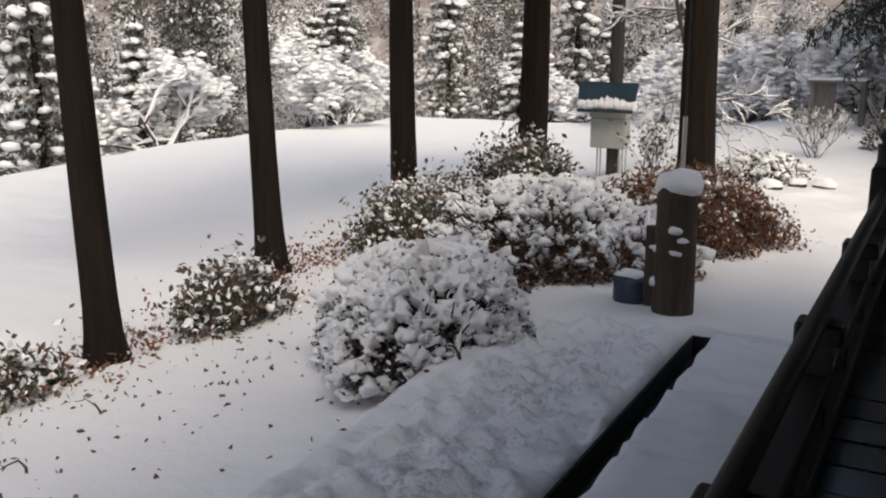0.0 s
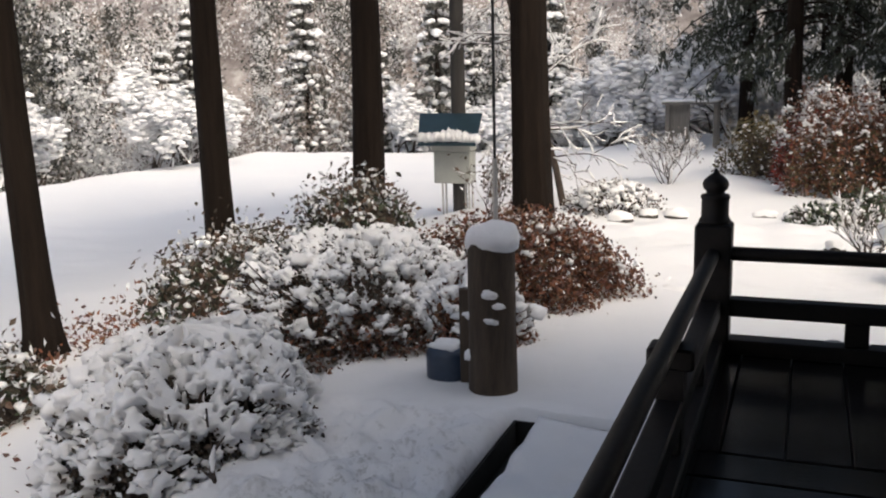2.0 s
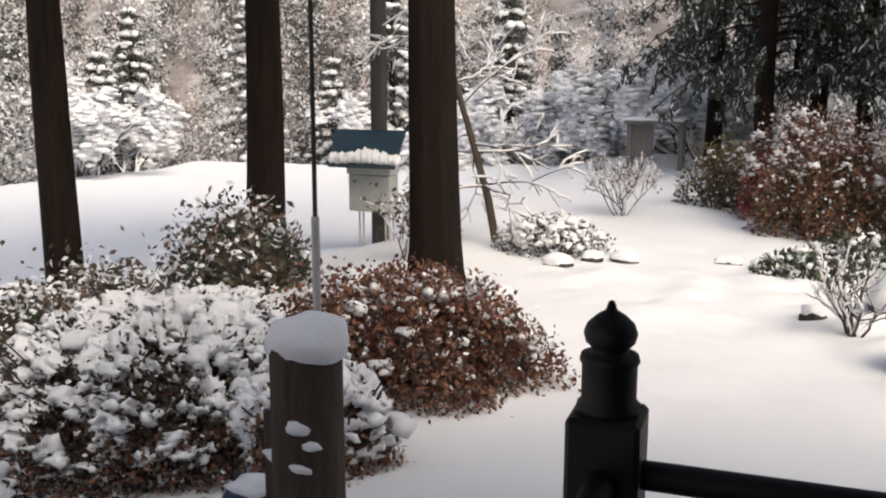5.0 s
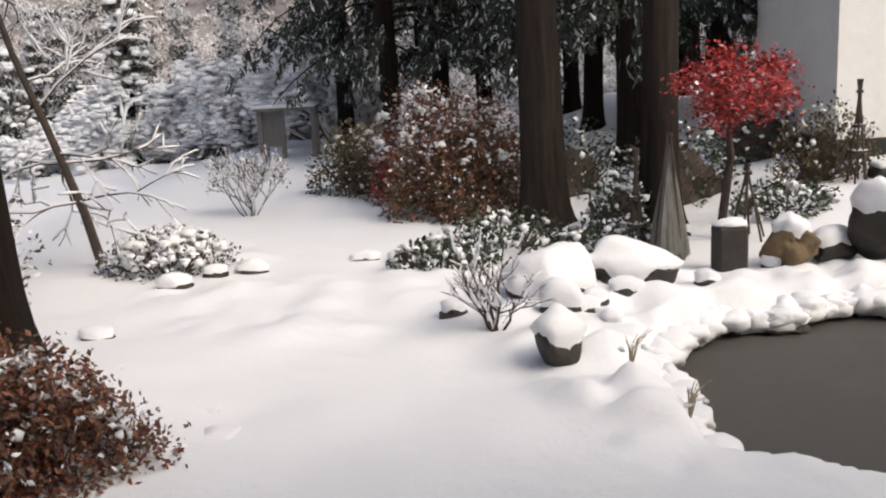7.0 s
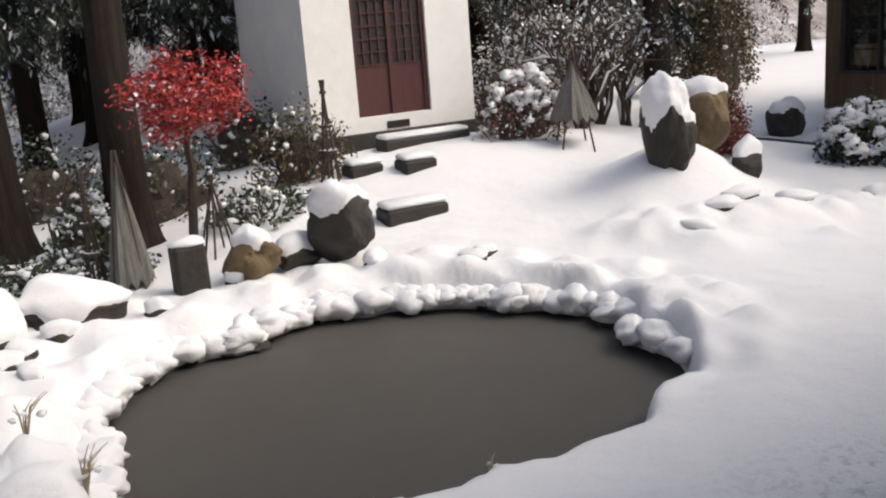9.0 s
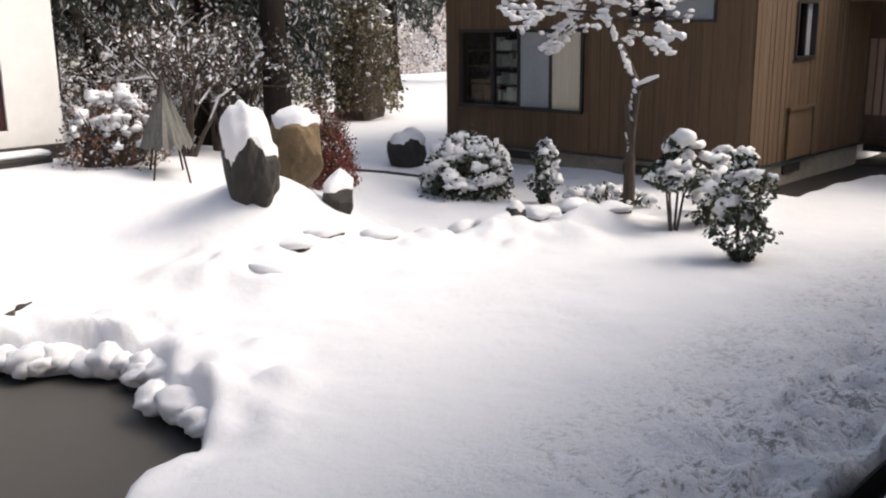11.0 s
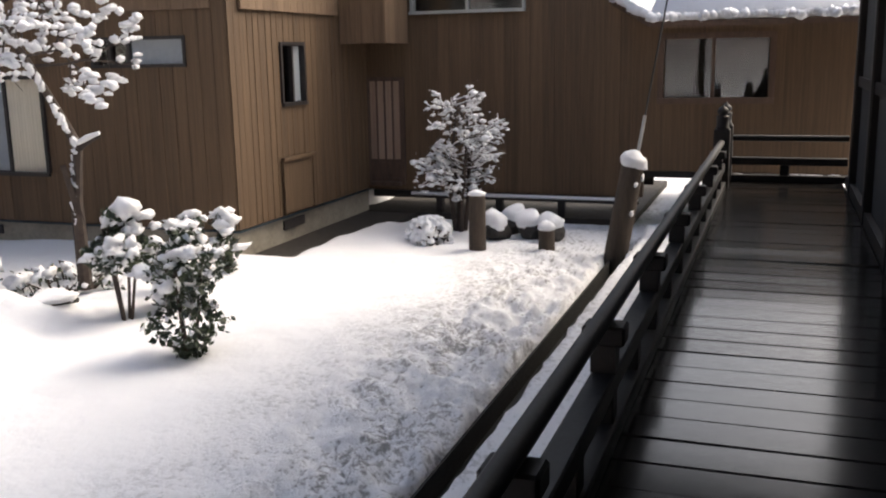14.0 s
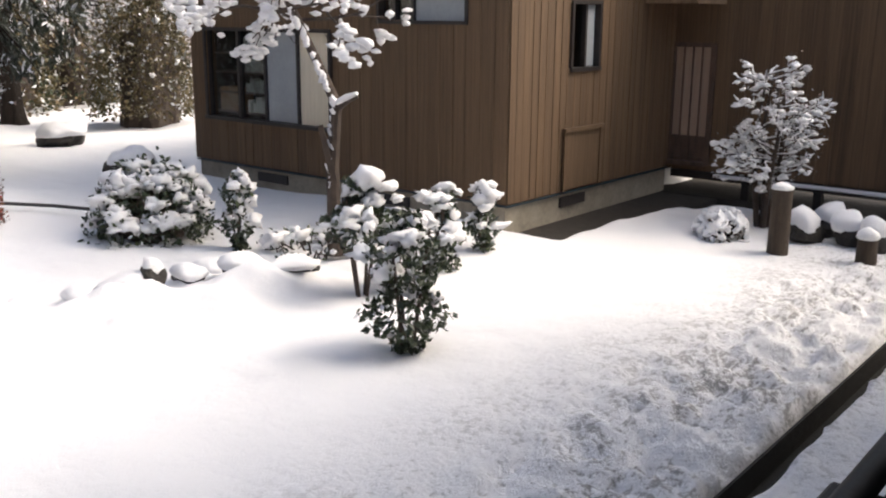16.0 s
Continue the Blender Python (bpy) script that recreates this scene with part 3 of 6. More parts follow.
eave.add([(-1.8, -16, 3.92), (-1.8, 8.0, 3.92), (17.9, 8.0, 3.92), (4.0, -16, 5.6), (4.0, 1.5, 5.6), (15.0, 1.5, 5.6), (17.9, 1.5, 5.6)], [(0, 3, 4, 1), (1, 4, 6, 2)])
eave.box(-1.82, -1.72, -16, 8.0, 3.73, 3.94).box(-1.72, 17.9, 7.92, 8.02, 3.73, 3.94)
top = Shape().add([(-1.82, -16, 3.94), (-1.82, 8.02, 3.94), (17.92, 8.02, 3.94), (4.0, -16, 5.72), (4.0, 1.5, 5.72), (17.92, 1.5, 5.72), (-1.82, -16, 4.08), (-1.82, 8.02, 4.08), (17.92, 8.02, 4.08), (4.0, -16, 5.86), (4.0, 1.5, 5.86), (17.92, 1.5, 5.86), (11, -16, 3.7), (17.92, -8, 3.7)], [(6, 9, 10, 7), (7, 10, 11, 8), (0, 6, 7, 1), (1, 7, 8, 2), (2, 8, 11, 5)])
top.add([(4.0, -16, 5.86), (4.0, 1.5, 5.86), (17.92, 1.5, 5.86), (17.92, -16, 5.86)], [(0, 3, 2, 1)])
solid("roof_temple", top, SNOW, "snow-covered roof of the temple", "roof", "structure")
solid("ceiling", eave, BLACK_WOOD, "dark underside of the temple eaves", "ceiling", "structure")

plank_b, plank_a = [], []
for seed in range(3):
    rs = np.random.RandomState(seed)
    plank_b.append(Shape().box(-0.117, 0.117, -0.68, 0.68, -0.045, 0, bevel=0.006).mesh("plank", DECK_WOOD))
    plank_a.append(Shape().box(-0.68, 0.62, -0.117, 0.117, -0.045, 0, bevel=0.006).mesh("plank", DECK_WOOD))
rs = np.random.RandomState(5)
for k in range(77):
    shared("plank", plank_b[k % 3], deck, pose(-0.32 + 0.24 * k + 0.12 - 0.12, 6.02, rs.uniform(-0.004, 0.002), rs.uniform(-0.25, 0.25), rs.uniform(-0.7, 0.7), rs.uniform(-0.15, 0.15)))
for k in range(72):
    shared("plank", plank_a[k % 3], deck, pose(0.30, 5.22 - 0.24 * k, rs.uniform(-0.004, 0.002), rs.uniform(-0.7, 0.7), rs.uniform(-0.25, 0.25), rs.uniform(-0.15, 0.15)))


# ---- railings ----
def newel(parent, x, y):
    """A railing post: square shaft, round neck, onion-shaped cap."""
    post = part("post", Shape().box(-0.09, 0.09, -0.09, 0.09, -0.04, 0.67, bevel=0.012), BLACK_WOOD, parent)
    post.matrix_basis = pose(x, y, 0)
    cap = Shape().lathe([(0.0, 0.66), (0.078, 0.665), (0.078, 0.69), (0.068, 0.70), (0.068, 0.79), (0.074, 0.80), (0.070, 0.815), (0.045, 0.822), (0.045, 0.832), (0.060, 0.845), (0.066, 0.868), (0.058, 0.89), (0.035, 0.912), (0.014, 0.925), (0.008, 0.945), (0.0, 0.95)], 18)
    part("onion_cap", cap, BLACK_WOOD, post, "black turned onion-shaped cap", True)
    return post


def railing(name, start, end, label, posts, strut_gap=0.69):
    """A low three-railed balustrade between two points on the deck."""
    a, b = Vector((*start, 0)), Vector((*end, 0))
    run = (b - a).length
    turn = math.degrees(math.atan2(b.y - a.y, b.x - a.x))
    th = thing(name, label, "railing", (a.x, a.y, 0), "veranda railing", turn=turn)
    part("top_rail", Shape().tube([(0, 0, 0.515), (run * 0.3, 0, 0.513), (run * 0.7, 0, 0.514), (run, 0, 0.515)], 0.037, 12), BLACK_WOOD, th, smooth=True)
    part("middle_rail", Shape().box(0, run, -0.05, 0.05, 0.195, 0.285, bevel=0.008), BLACK_WOOD, th)
    part("base_rail", Shape().box(0, run, -0.065, 0.065, -0.002, 0.075, bevel=0.008), BLACK_WOOD, th)
    rs = np.random.RandomState(int(run * 10))
    n = max(1, round(run / strut_gap))
    low = Shape().box(-0.055, 0.055, -0.045, 0.045, 0.075, 0.195, bevel=0.006).mesh("strut", BLACK_WOOD)
    up = Shape().box(-0.05, 0.05, -0.05, 0.05, 0.285, 0.40).box(-0.065, 0.065, -0.085, 0.085, 0.40, 0.48, bevel=0.01).mesh("bracket", BLACK_WOOD)
    for k in range(1, n):
        shared("strut", low, th, pose(run * k / n, 0, 0))
        if k % 2 == 0:
            shared("bracket", up, th, pose(run * k / n, 0, 0))
    dust = Shape()
    for k in range(int(run * 5)):
        dust.blob((rs.uniform(0.1, run - 0.1), rs.uniform(0.03, 0.06), 0.075), (rs.uniform(0.03, 0.12), 0.015, 0.010), k, 0.4, 1)
    tagged(part("snow_dusting", dust, SNOW, th, "thin patches of snow", True), kind="stuff")
    for x in posts:
        newel(th, x, 0)
    return th


railing("railing", (-0.36, -13.5), (-0.36, 6.68), "black wooden balustrade along the side veranda", [], 0.776)
rb = railing("railing", (-0.36, 6.68), (17.0, 6.68), "black wooden balustrade with onion-capped corner post", [0.0, 17.36])
railing("railing", (17.65, 6.68), (17.65, 5.3), "black wooden balustrade closing the veranda's end", [0.0])

# ---- brown wooden house ----
house = thing("house", "brown vertical-board wooden house with small windows", "house", (16.9, 12.9, 0))
HX, HY = 16.9, 12.9


def cut(span, holes):
    """The free stretches of a vertical board once the holes are taken away."""
    free = [span]
    for a, b in holes:
        free = [p for lo, hi in free for p in ((lo, min(hi, a)), (max(lo, b), hi)) if p[1] - p[0] > 0.01]
    return free


def board_wall(plane, at, u0, u1, z0, z1, holes, pitch, out, thick=0.16, boards=True):
    """A wall with openings (u0, u1, z0, z1), a backing and proud vertical boards. plane: the axis across it; out: the side of the boards."""
    rs = np.random.RandomState(int(u0 * 10) + int(at * 3))
    us = sorted({u0, u1, *[h[0] for h in holes], *[h[1] for h in holes]})
    back = Shape()

    def put(shape, a, b, lo, hi, d0, d1):
        d0, d1 = sorted((d0, d1))
        if plane == "x":
            shape.box(at - HX + d0, at - HX + d1, a - HY, b - HY, lo, hi)
        else:
            shape.box(a - HX, b - HX, at - HY + d0, at - HY + d1, lo, hi)

    for a, b in zip(us, us[1:]):
        mid = (a + b) / 2
        for lo, hi in cut((z0, z1), [(h[2], h[3]) for h in holes if h[0] < mid < h[1]]):
            put(back, a, b, lo, hi, 0, -out * thick)
    part("wall", back, HOUSE_WOOD, house)
    if not boards:
        return
    u = u0
    while u < u1 - 0.02:
        wdt = min(pitch * rs.uniform(0.85, 1.15), u1 - u)
        a, b = u + 0.002, u + wdt - 0.002
        spans = cut((z0 + 0.01, z1), [(h[2], h[3]) for h in holes if h[0] < b - 0.02 and h[1] > a + 0.02])
        for lo, hi in spans:
            sh = Shape()
            put(sh, a, b, lo, hi, 0, out * rs.uniform(0.019, 0.027))
            part("board", sh, HOUSE_WOOD, house)
        for lo, hi in cut((z0 + 0.01, z1), [(h[2] - 0.05, h[3] + 0.05) for h in holes if h[0] - 0.04 < b < h[1] + 0.04]):
            sh = Shape()
            put(sh, b - 0.010, b + 0.014, lo, hi, out * 0.015, out * 0.030)
            part("batten", sh, HOUSE_WOOD, house)
        u += wdt


# openings of the three walls: u0, u1, z0, z1
W_BOOK, W_SLIT = (16.2, 19.03, -0.04, 1.32), (13.72, 15.2, 1.50, 1.84)
W_SIDE, W_RIGHT, W_UP = (18.31, 18.98, 0.90, 1.74), (6.26, 7.86, 0.82, 1.74), (10.18, 12.12, 2.30, 3.3)
D_BACK = (12.34, 13.05, -0.65, 1.14)
board_wall("x", 16.9, 13.05, 19.42, -0.78, 4.6, [W_BOOK, W_SLIT], 0.21, -1)
board_wall("y", 13.05, 16.9, 21.4, -0.78, 4.6, [W_SIDE], 0.17, -1)
board_wall("x", 21.4, 8.15, 13.05, -0.80, 3.6, [D_BACK, W_UP], 0.21, -1)
board_wall("x", 21.4, 4.6, 8.15, -0.36, 2.15, [W_RIGHT], 0.21, -1)
fnd = Shape().box(0.03, 0.2, 0.18, 6.5, -1.5, -0.79).box(0.2, 4.5, 0.18, 0.35, -1.5, -0.79)
part("foundation", fnd, CONCRETE, house, "stained concrete footing")
flash = Shape().box(-0.05, 0.03, 0.10, 6.5, -0.80, -0.785).box(0.03, 4.5, 0.10, 0.18, -0.80, -0.785)
part("flashing", flash, BLUE_METAL, house, "greenish sheet-metal strip above the footing")
vent = Shape().box(1.3, 1.95, 0.15, 0.178, -1.0, -0.86)
part("foundation_vent", vent, DARK_FRAME, house)
part("foundation_vent", Shape().box(0.0, 0.025, 4.3, 5.0, -1.0, -0.86), DARK_FRAME, house)
part("foundation_vent", Shape().box(0, 0.025, 1.8, 2.4, -1.02, -0.88), DARK_FRAME, house)
# dark inner walls and floors, added to keep daylight out of the rooms
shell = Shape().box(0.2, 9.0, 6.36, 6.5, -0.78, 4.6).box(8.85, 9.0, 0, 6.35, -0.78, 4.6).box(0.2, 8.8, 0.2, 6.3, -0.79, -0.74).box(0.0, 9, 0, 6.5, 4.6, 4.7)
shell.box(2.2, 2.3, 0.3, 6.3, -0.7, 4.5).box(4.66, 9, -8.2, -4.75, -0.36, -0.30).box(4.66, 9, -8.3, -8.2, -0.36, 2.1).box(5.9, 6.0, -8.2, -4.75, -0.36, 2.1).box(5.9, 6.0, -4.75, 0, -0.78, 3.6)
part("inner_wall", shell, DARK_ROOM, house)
roof = Shape()
roof.add([(-0.9, -0.9, 4.62), (9.5, -0.9, 4.62), (9.5, 7.3, 4.62), (-0.9, 7.3, 4.62), (2.4, 3.2, 6.8), (7, 3.2, 6.8)], [(0, 1, 5, 4), (2, 3, 4, 5)])
roof.add([(-0.9, -0.9, 4.62), (2.4, 3.2, 6.8), (-0.9, 7.3, 4.62), (9.5, -0.9, 4.62), (7, 3.2, 6.8), (9.5, 7.3, 4.62)], [(0, 1, 2), (3, 5, 4)])
# flat slab out of view, added to close the corridor against daylight
roof.box(4.3, 6.3, -4.72, 0.2, 3.62, 3.85, bevel=0.04)
part("roof", roof, SNOW, house, "snow-covered roof")


def window(plane, at, hole, out, frame_mat, mullions, sill=0.0, fw=0.05, label=""):
    """Frame, mullions and panes set in an opening."""
    u0, u1, z0, z1 = hole

    def put(shape, a, b, lo, hi, d0, d1, bevel=0.0):
        d0, d1 = sorted((d0 * out, d1 * out))
        if plane == "x":
            shape.box(at - HX + d0, at - HX + d1, a - HY, b - HY, lo, hi, bevel=bevel)
        else:
            shape.box(a - HX, b - HX, at - HY + d0, at - HY + d1, lo, hi, bevel=bevel)

    fr = Shape()
    put(fr, u0 - fw, u1 + fw, z1 - 0.002, z1 + fw, -0.1, 0.05)
    put(fr, u0 - fw, u1 + fw, z0 - fw, z0 + 0.002, -0.1, 0.05 + sill)
    put(fr, u0 - fw, u0 + 0.002, z0 + 0.002, z1 - 0.002, -0.1, 0.05)
    put(fr, u1 - 0.002, u1 + fw, z0 + 0.002, z1 - 0.002, -0.1, 0.05)
    win = part("window", fr, frame_mat, house, label)
    for m in mullions:
        sh = Shape()
        put(sh, m - 0.025, m + 0.025, z0, z1, -0.09, 0.01)
        part("window_bar", sh, frame_mat, win)
    edges = [u0, *mullions, u1]
    for a, b in zip(edges, edges[1:]):
        sh = Shape()
        put(sh, a + 0.02, b - 0.02, z0, z1, -0.055, -0.049)
        pane = part("pane", sh, GLASS, win)
        pane.visible_shadow = False
    return win, put


w1, put = window("x", 16.9, W_BOOK, -1, DARK_FRAME, [16.89, 17.63, 18.27], 0.03, label="wide window with shelves and a cream curtain behind")
c = Shape()
n = 24
fold = [(0.026 + 0.010 * (k % 2), 16.22 + 0.65 * k / n - HY) for k in range(n + 1)]
loop = fold + [(x + 0.006, y) for x, y in reversed(fold)]
c.add([(x, y, z) for z in (-0.04, 1.32) for x, y in loop], [(k, (k + 1) % len(loop), len(loop) + (k + 1) % len(loop), len(loop) + k) for k in range(len(loop))])
part("curtain", c, CURTAIN, w1, "cream pleated curtain")
c = Shape()
put(c, 16.92, 17.61, -0.03, 1.31, -0.030, -0.044)
part("frosted_panel", c, GREY_PANEL, w1, "blue-grey frosted panel")
c = Shape()
rs = np.random.RandomState(3)
for z in (0.05, 0.36, 0.68, 0.98):
    put(c, 17.66, 19.0, z - 0.03, z, -0.12, -0.4)
part("shelf", c, FRAME_WOOD, w1)
c = Shape()
for z in (0.05, 0.36, 0.68, 0.98):
    u = 17.68
    while u < 18.22:
        wd = rs.uniform(0.06, 0.16)
        put(c, u, u + wd - 0.01, z + 0.001, z + rs.uniform(0.12, 0.26), -0.13, -0.3)
        u += wd
part("stored_papers", c, PAPER, w1, "white and yellowish bundles on shelves")
c = Shape()
put(c, 18.42, 18.92, 0.051, 0.42, -0.14, -0.4)
part("cardboard_box", c, CARD, w1)
w2, put = window("x", 16.9, W_SLIT, -1, DARK_FRAME, [14.62, 14.95], 0.0, 0.04, "narrow slit window with a pale sliding panel")
c = Shape()
put(c, 13.74, 14.59, 1.505, 1.835, -0.030, -0.044)
part("frosted_panel", c, GREY_PANEL, w2)
w3, put = window("y", 13.05, W_SIDE, -1, DARK_FRAME, [18.68], 0.02, 0.05, "small dark-framed window half covered by a pale panel")
c = Shape()
put(c, 18.70, 18.96, 0.91, 1.73, -0.030, -0.044)
part("frosted_panel", c, GREY_PANEL, w3)
w4, put = window("x", 21.4, W_RIGHT, -1, FRAME_WOOD, [7.10], 0.05, 0.09, "wide two-pane window reflecting the garden")
w5, put = window("x", 21.4, W_UP, -1, GREY_METAL, [11.15], 0.06, 0.05, "pale-framed upper window")
# door in the recess under the overhanging box
fr = Shape().box(4.44, 4.52, -0.56, -0.5, -0.7, 1.2).box(4.44, 4.52, 0.0 - 0.03, 0.0 - 0.002, -0.7, 1.2).box(4.44, 4.52, -0.5, -0.03, 1.13, 1.2).box(4.40, 4.52, -0.5, -0.03, -0.72, -0.65)
door = part("door", fr, FRAME_WOOD, house, "weathered panelled door with pale vertical boards")
door.matrix_basis = pose(0, 0.145, 0) @ Matrix.Diagonal((1, 1.28, 1, 1))
for k in range(4):
    a = -0.5 + 0.1175 * k
    part("board", Shape().box(4.49, 4.51, a + 0.012, a + 0.1055, -0.25, 1.13), PINK_BOARD, door)
    part("batten", Shape().box(4.475, 4.512, a - 0.012, a + 0.012, -0.25, 1.13), FRAME_WOOD, door)
part("rail", Shape().box(4.47, 4.512, -0.5, -0.03, -0.31, -0.25), FRAME_WOOD, door)
part("panel", Shape().box(4.49, 4.51, -0.5, -0.03, -0.65, -0.31).box(4.472, 4.49, -0.285, -0.245, -0.65, -0.31).box(4.472, 4.49, -0.5, -0.03, -0.65, -0.59).box(4.472, 4.49, -0.5, -0.03, -0.36, -0.311), FRAME_WOOD, door)
# overhanging box, hatch, raised floor and its posts, low snowy eave
ov = Shape().box(3.38, 4.36, -0.70, 0.10, 1.79, 3.6)
part("overhang", ov, HOUSE_WOOD, house, "boxed-out brown board bay above the door")
for k in range(4):
    part("board", Shape().box(3.35, 3.38, -0.70 + 0.20 * k, -0.505 + 0.20 * k, 1.77, 3.6), FASCIA_WOOD, house)
for k in range(5):
    part("board", Shape().box(3.36 + 0.20 * k, 3.555 + 0.20 * k, -0.725, -0.70, 1.77, 3.6), FASCIA_WOOD, house)
# upper boarding that oversails the lower walls
for k in range(31):
    part("fascia_board", Shape().box(-0.075, -0.04, 0.34 + 0.2 * k, 0.535 + 0.2 * k, 2.22, 4.6), FASCIA_WOOD, house)
for k in range(15):
    part("fascia_board", Shape().box(0.26 + 0.2 * k, 0.455 + 0.2 * k, 0.065, 0.105, 2.22, 4.6), FASCIA_WOOD, house)
ht = Shape().box(1.28, 2.2, 0.095, 0.112, -0.74, 0.05).box(1.24, 1.30, 0.075, 0.112, -0.76, 0.08).box(2.18, 2.25, 0.075, 0.112, -0.76, 0.08).box(1.22, 2.27, 0.05, 0.112, 0.05, 0.10)
part("hatch", ht, HOUSE_WOOD, house, "small boarded wall hatch with a ledge")
for y in (-1.2, -2.3, -3.4, -4.5, -5.6, -6.9):
    part("floor_post", Shape().box(4.46, 4.58, y - 0.06, y + 0.06, -1.2, -0.79), BLACK_WOOD, house)
part("floor_beam", Shape().box(4.44, 4.6, -4.7, 0.05, -0.92, -0.802).box(4.46, 4.58, -8.3, -4.7, -0.46, -0.362), BLACK_WOOD, house)
part("snow_ledge", Shape().box(4.37, 4.438, -4.7, -0.7, -0.865, -0.81, bevel=0.012), SNOW, house, "thin snow lying on the sill beam", True)
eave2 = Shape().add([(3.3, -8.9, 1.90), (3.3, -4.96, 1.90), (9.5, -4.96, 4.05), (9.5, -8.9, 4.05), (3.3, -8.9, 1.98), (3.3, -4.96, 1.98), (9.5, -4.96, 4.15), (9.5, -8.9, 4.15)], [(3, 2, 1, 0), (4, 5, 6, 7), (0, 1, 5, 4), (1, 2, 6, 5), (2, 3, 7, 6), (3, 0, 4, 7)])
# the eave's splayed end against the taller wall
eave2.add([(3.3, -4.96, 1.90), (4.44, -4.2, 2.295), (4.44, -4.96, 2.295), (3.3, -4.96, 1.98), (4.44, -4.2, 2.375), (4.44, -4.96, 2.375)], [(0, 2, 1), (3, 4, 5), (0, 1, 4), (0, 4, 3)])
low = part("lean_to_roof", eave2, FRAME_WOOD, house, "low projecting eave")
sn = Shape()
rs = np.random.RandomState(8)
for k in range(70):
    sn.blob((3.38 + rs.uniform(-0.05, 0.05), -8.85 + 3.9 * k / 69, 2.05 + rs.uniform(-0.03, 0.02)), (0.13, 0.09, 0.08), k, 0.3, 1)
for k in range(26):
    sn.blob((3.36 + 1.1 * k / 25, -4.98 + 0.74 * k / 25, 2.05 + 0.39 * k / 25 + rs.uniform(-0.03, 0.02)), (0.11, 0.10, 0.085), k, 0.3, 1)
sn.add([(3.34, -4.96, 2.12), (4.44, -4.2, 2.51), (4.44, -4.96, 2.51)], [(0, 2, 1)])
sn.add([(3.34, -8.9, 1.99), (3.34, -4.96, 1.99), (9.5, -4.96, 4.16), (9.5, -8.9, 4.16), (3.34, -8.88, 2.13), (3.34, -4.97, 2.13), (9.5, -4.97, 4.29), (9.5, -8.88, 4.29)], [(3, 2, 1, 0), (4, 5, 6, 7), (0, 1, 5, 4), (1, 2, 6, 5), (2, 3, 7, 6), (3, 0, 4, 7)])
part("snow_layer", sn, SNOW, low, "thick snow with a ragged edge", True)


# ---- trees ----
def cedar(name, h, r, crown_from, reach, seed, label, sprays=5200, density=1.0, needle=1.0, bark=None, leaf=None):
    """A tall cedar: fluted tapered trunk, drooping limbs, and a crown of many small sprays."""
    rs = np.random.RandomState(seed)
    th = thing(name, label, "tree", group="cedar trees")
    n, k = 20, 26
    zs = np.concatenate([[-0.5, -0.15, 0.0, 0.12, 0.3, 0.6, 1.0], np.linspace(1.6, h, k - 7)])
    a = np.linspace(0, 2 * np.pi, n, endpoint=False)
    v = []
    for z in zs:
        rad = r * (1 - 0.75 * max(z, 0) / h) + r * 0.55 * math.exp(-max(z + 0.1, 0) / 0.28)
        flute = 1 + 0.05 * np.sin(a * 7 + seed) + 0.16 * math.exp(-max(z, 0) / 0.5) * np.sin(a * 5 + seed * 2) + 0.05 * (vnoise(a * 2 + seed, np.full(n, z * 1.5)) - 0.5)
        lean = 0.05 * math.sin(z * 0.5 + seed)
        v += [(rad * f * math.cos(t) + lean, rad * f * math.sin(t), z) for t, f in zip(a, flute)]
    f = [(i * n + j, i * n + (j + 1) % n, (i + 1) * n + (j + 1) % n, (i + 1) * n + j) for i in range(len(zs) - 1) for j in range(n)]
    part("trunk", Shape().add(v, f), bark or BARK, th, "dark fluted cedar trunk", True)
    limbs, crown = Shape(), Shape()
    nb = int(44 * density)
    pts = []
    for b in range(nb):
        z = crown_from + (h - crown_from) * (b / nb) ** 1.15 + rs.uniform(-0.2, 0.2)
        t = rs.uniform(0, 2 * np.pi)
        ln = reach * (1 - 0.8 * (z - crown_from) / (h - crown_from)) * rs.uniform(0.6, 1.1)
        s = np.linspace(0, 1, 7)
        p = np.stack([np.cos(t) * ln * s, np.sin(t) * ln * s, z + 0.35 * ln * s - 0.75 * ln * s ** 2], 1)
        limbs.tube(p, np.linspace(0.045, 0.01, 7), 5, caps=False)
        cl = max(6, int(sprays / nb / 30))
        q = rs.uniform(0.12, 1.02, cl) ** 0.7
        base = np.stack([np.interp(q, s, p[:, c]) for c in range(3)], 1)
        side = np.array([-np.sin(t), np.cos(t), 0])
        base = base + side * (rs.normal(size=cl) * 0.28 * ln * 0.5 * (1.1 - q))[:, None]
        m = 30
        u = rs.uniform(0, 1, (cl, m))
        hang = rs.uniform(0.25, 0.7, cl)[:, None]
        drift = rs.normal(size=(cl, 2)) * 0.22
        pt = np.stack([base[:, None, 0] + drift[:, None, 0] * u + rs.normal(size=(cl, m)) * 0.06,
                       base[:, None, 1] + drift[:, None, 1] * u + rs.normal(size=(cl, m)) * 0.06,
                       base[:, None, 2] - hang * u + rs.normal(size=(cl, m)) * 0.04], -1)
        pts.append(pt.reshape(-1, 3))
    part("limb", limbs, BARK, th)
    pts = np.vstack(pts)
    crown.leaves(pts, rs.uniform(0.08, 0.20, len(pts)) * needle, rs, (0, 0, -0.8), ratio=0.28)
    part("crown", crown, leaf or LEAF_CEDAR, th, "dark green drooping sprays with specks of snow")
    return th


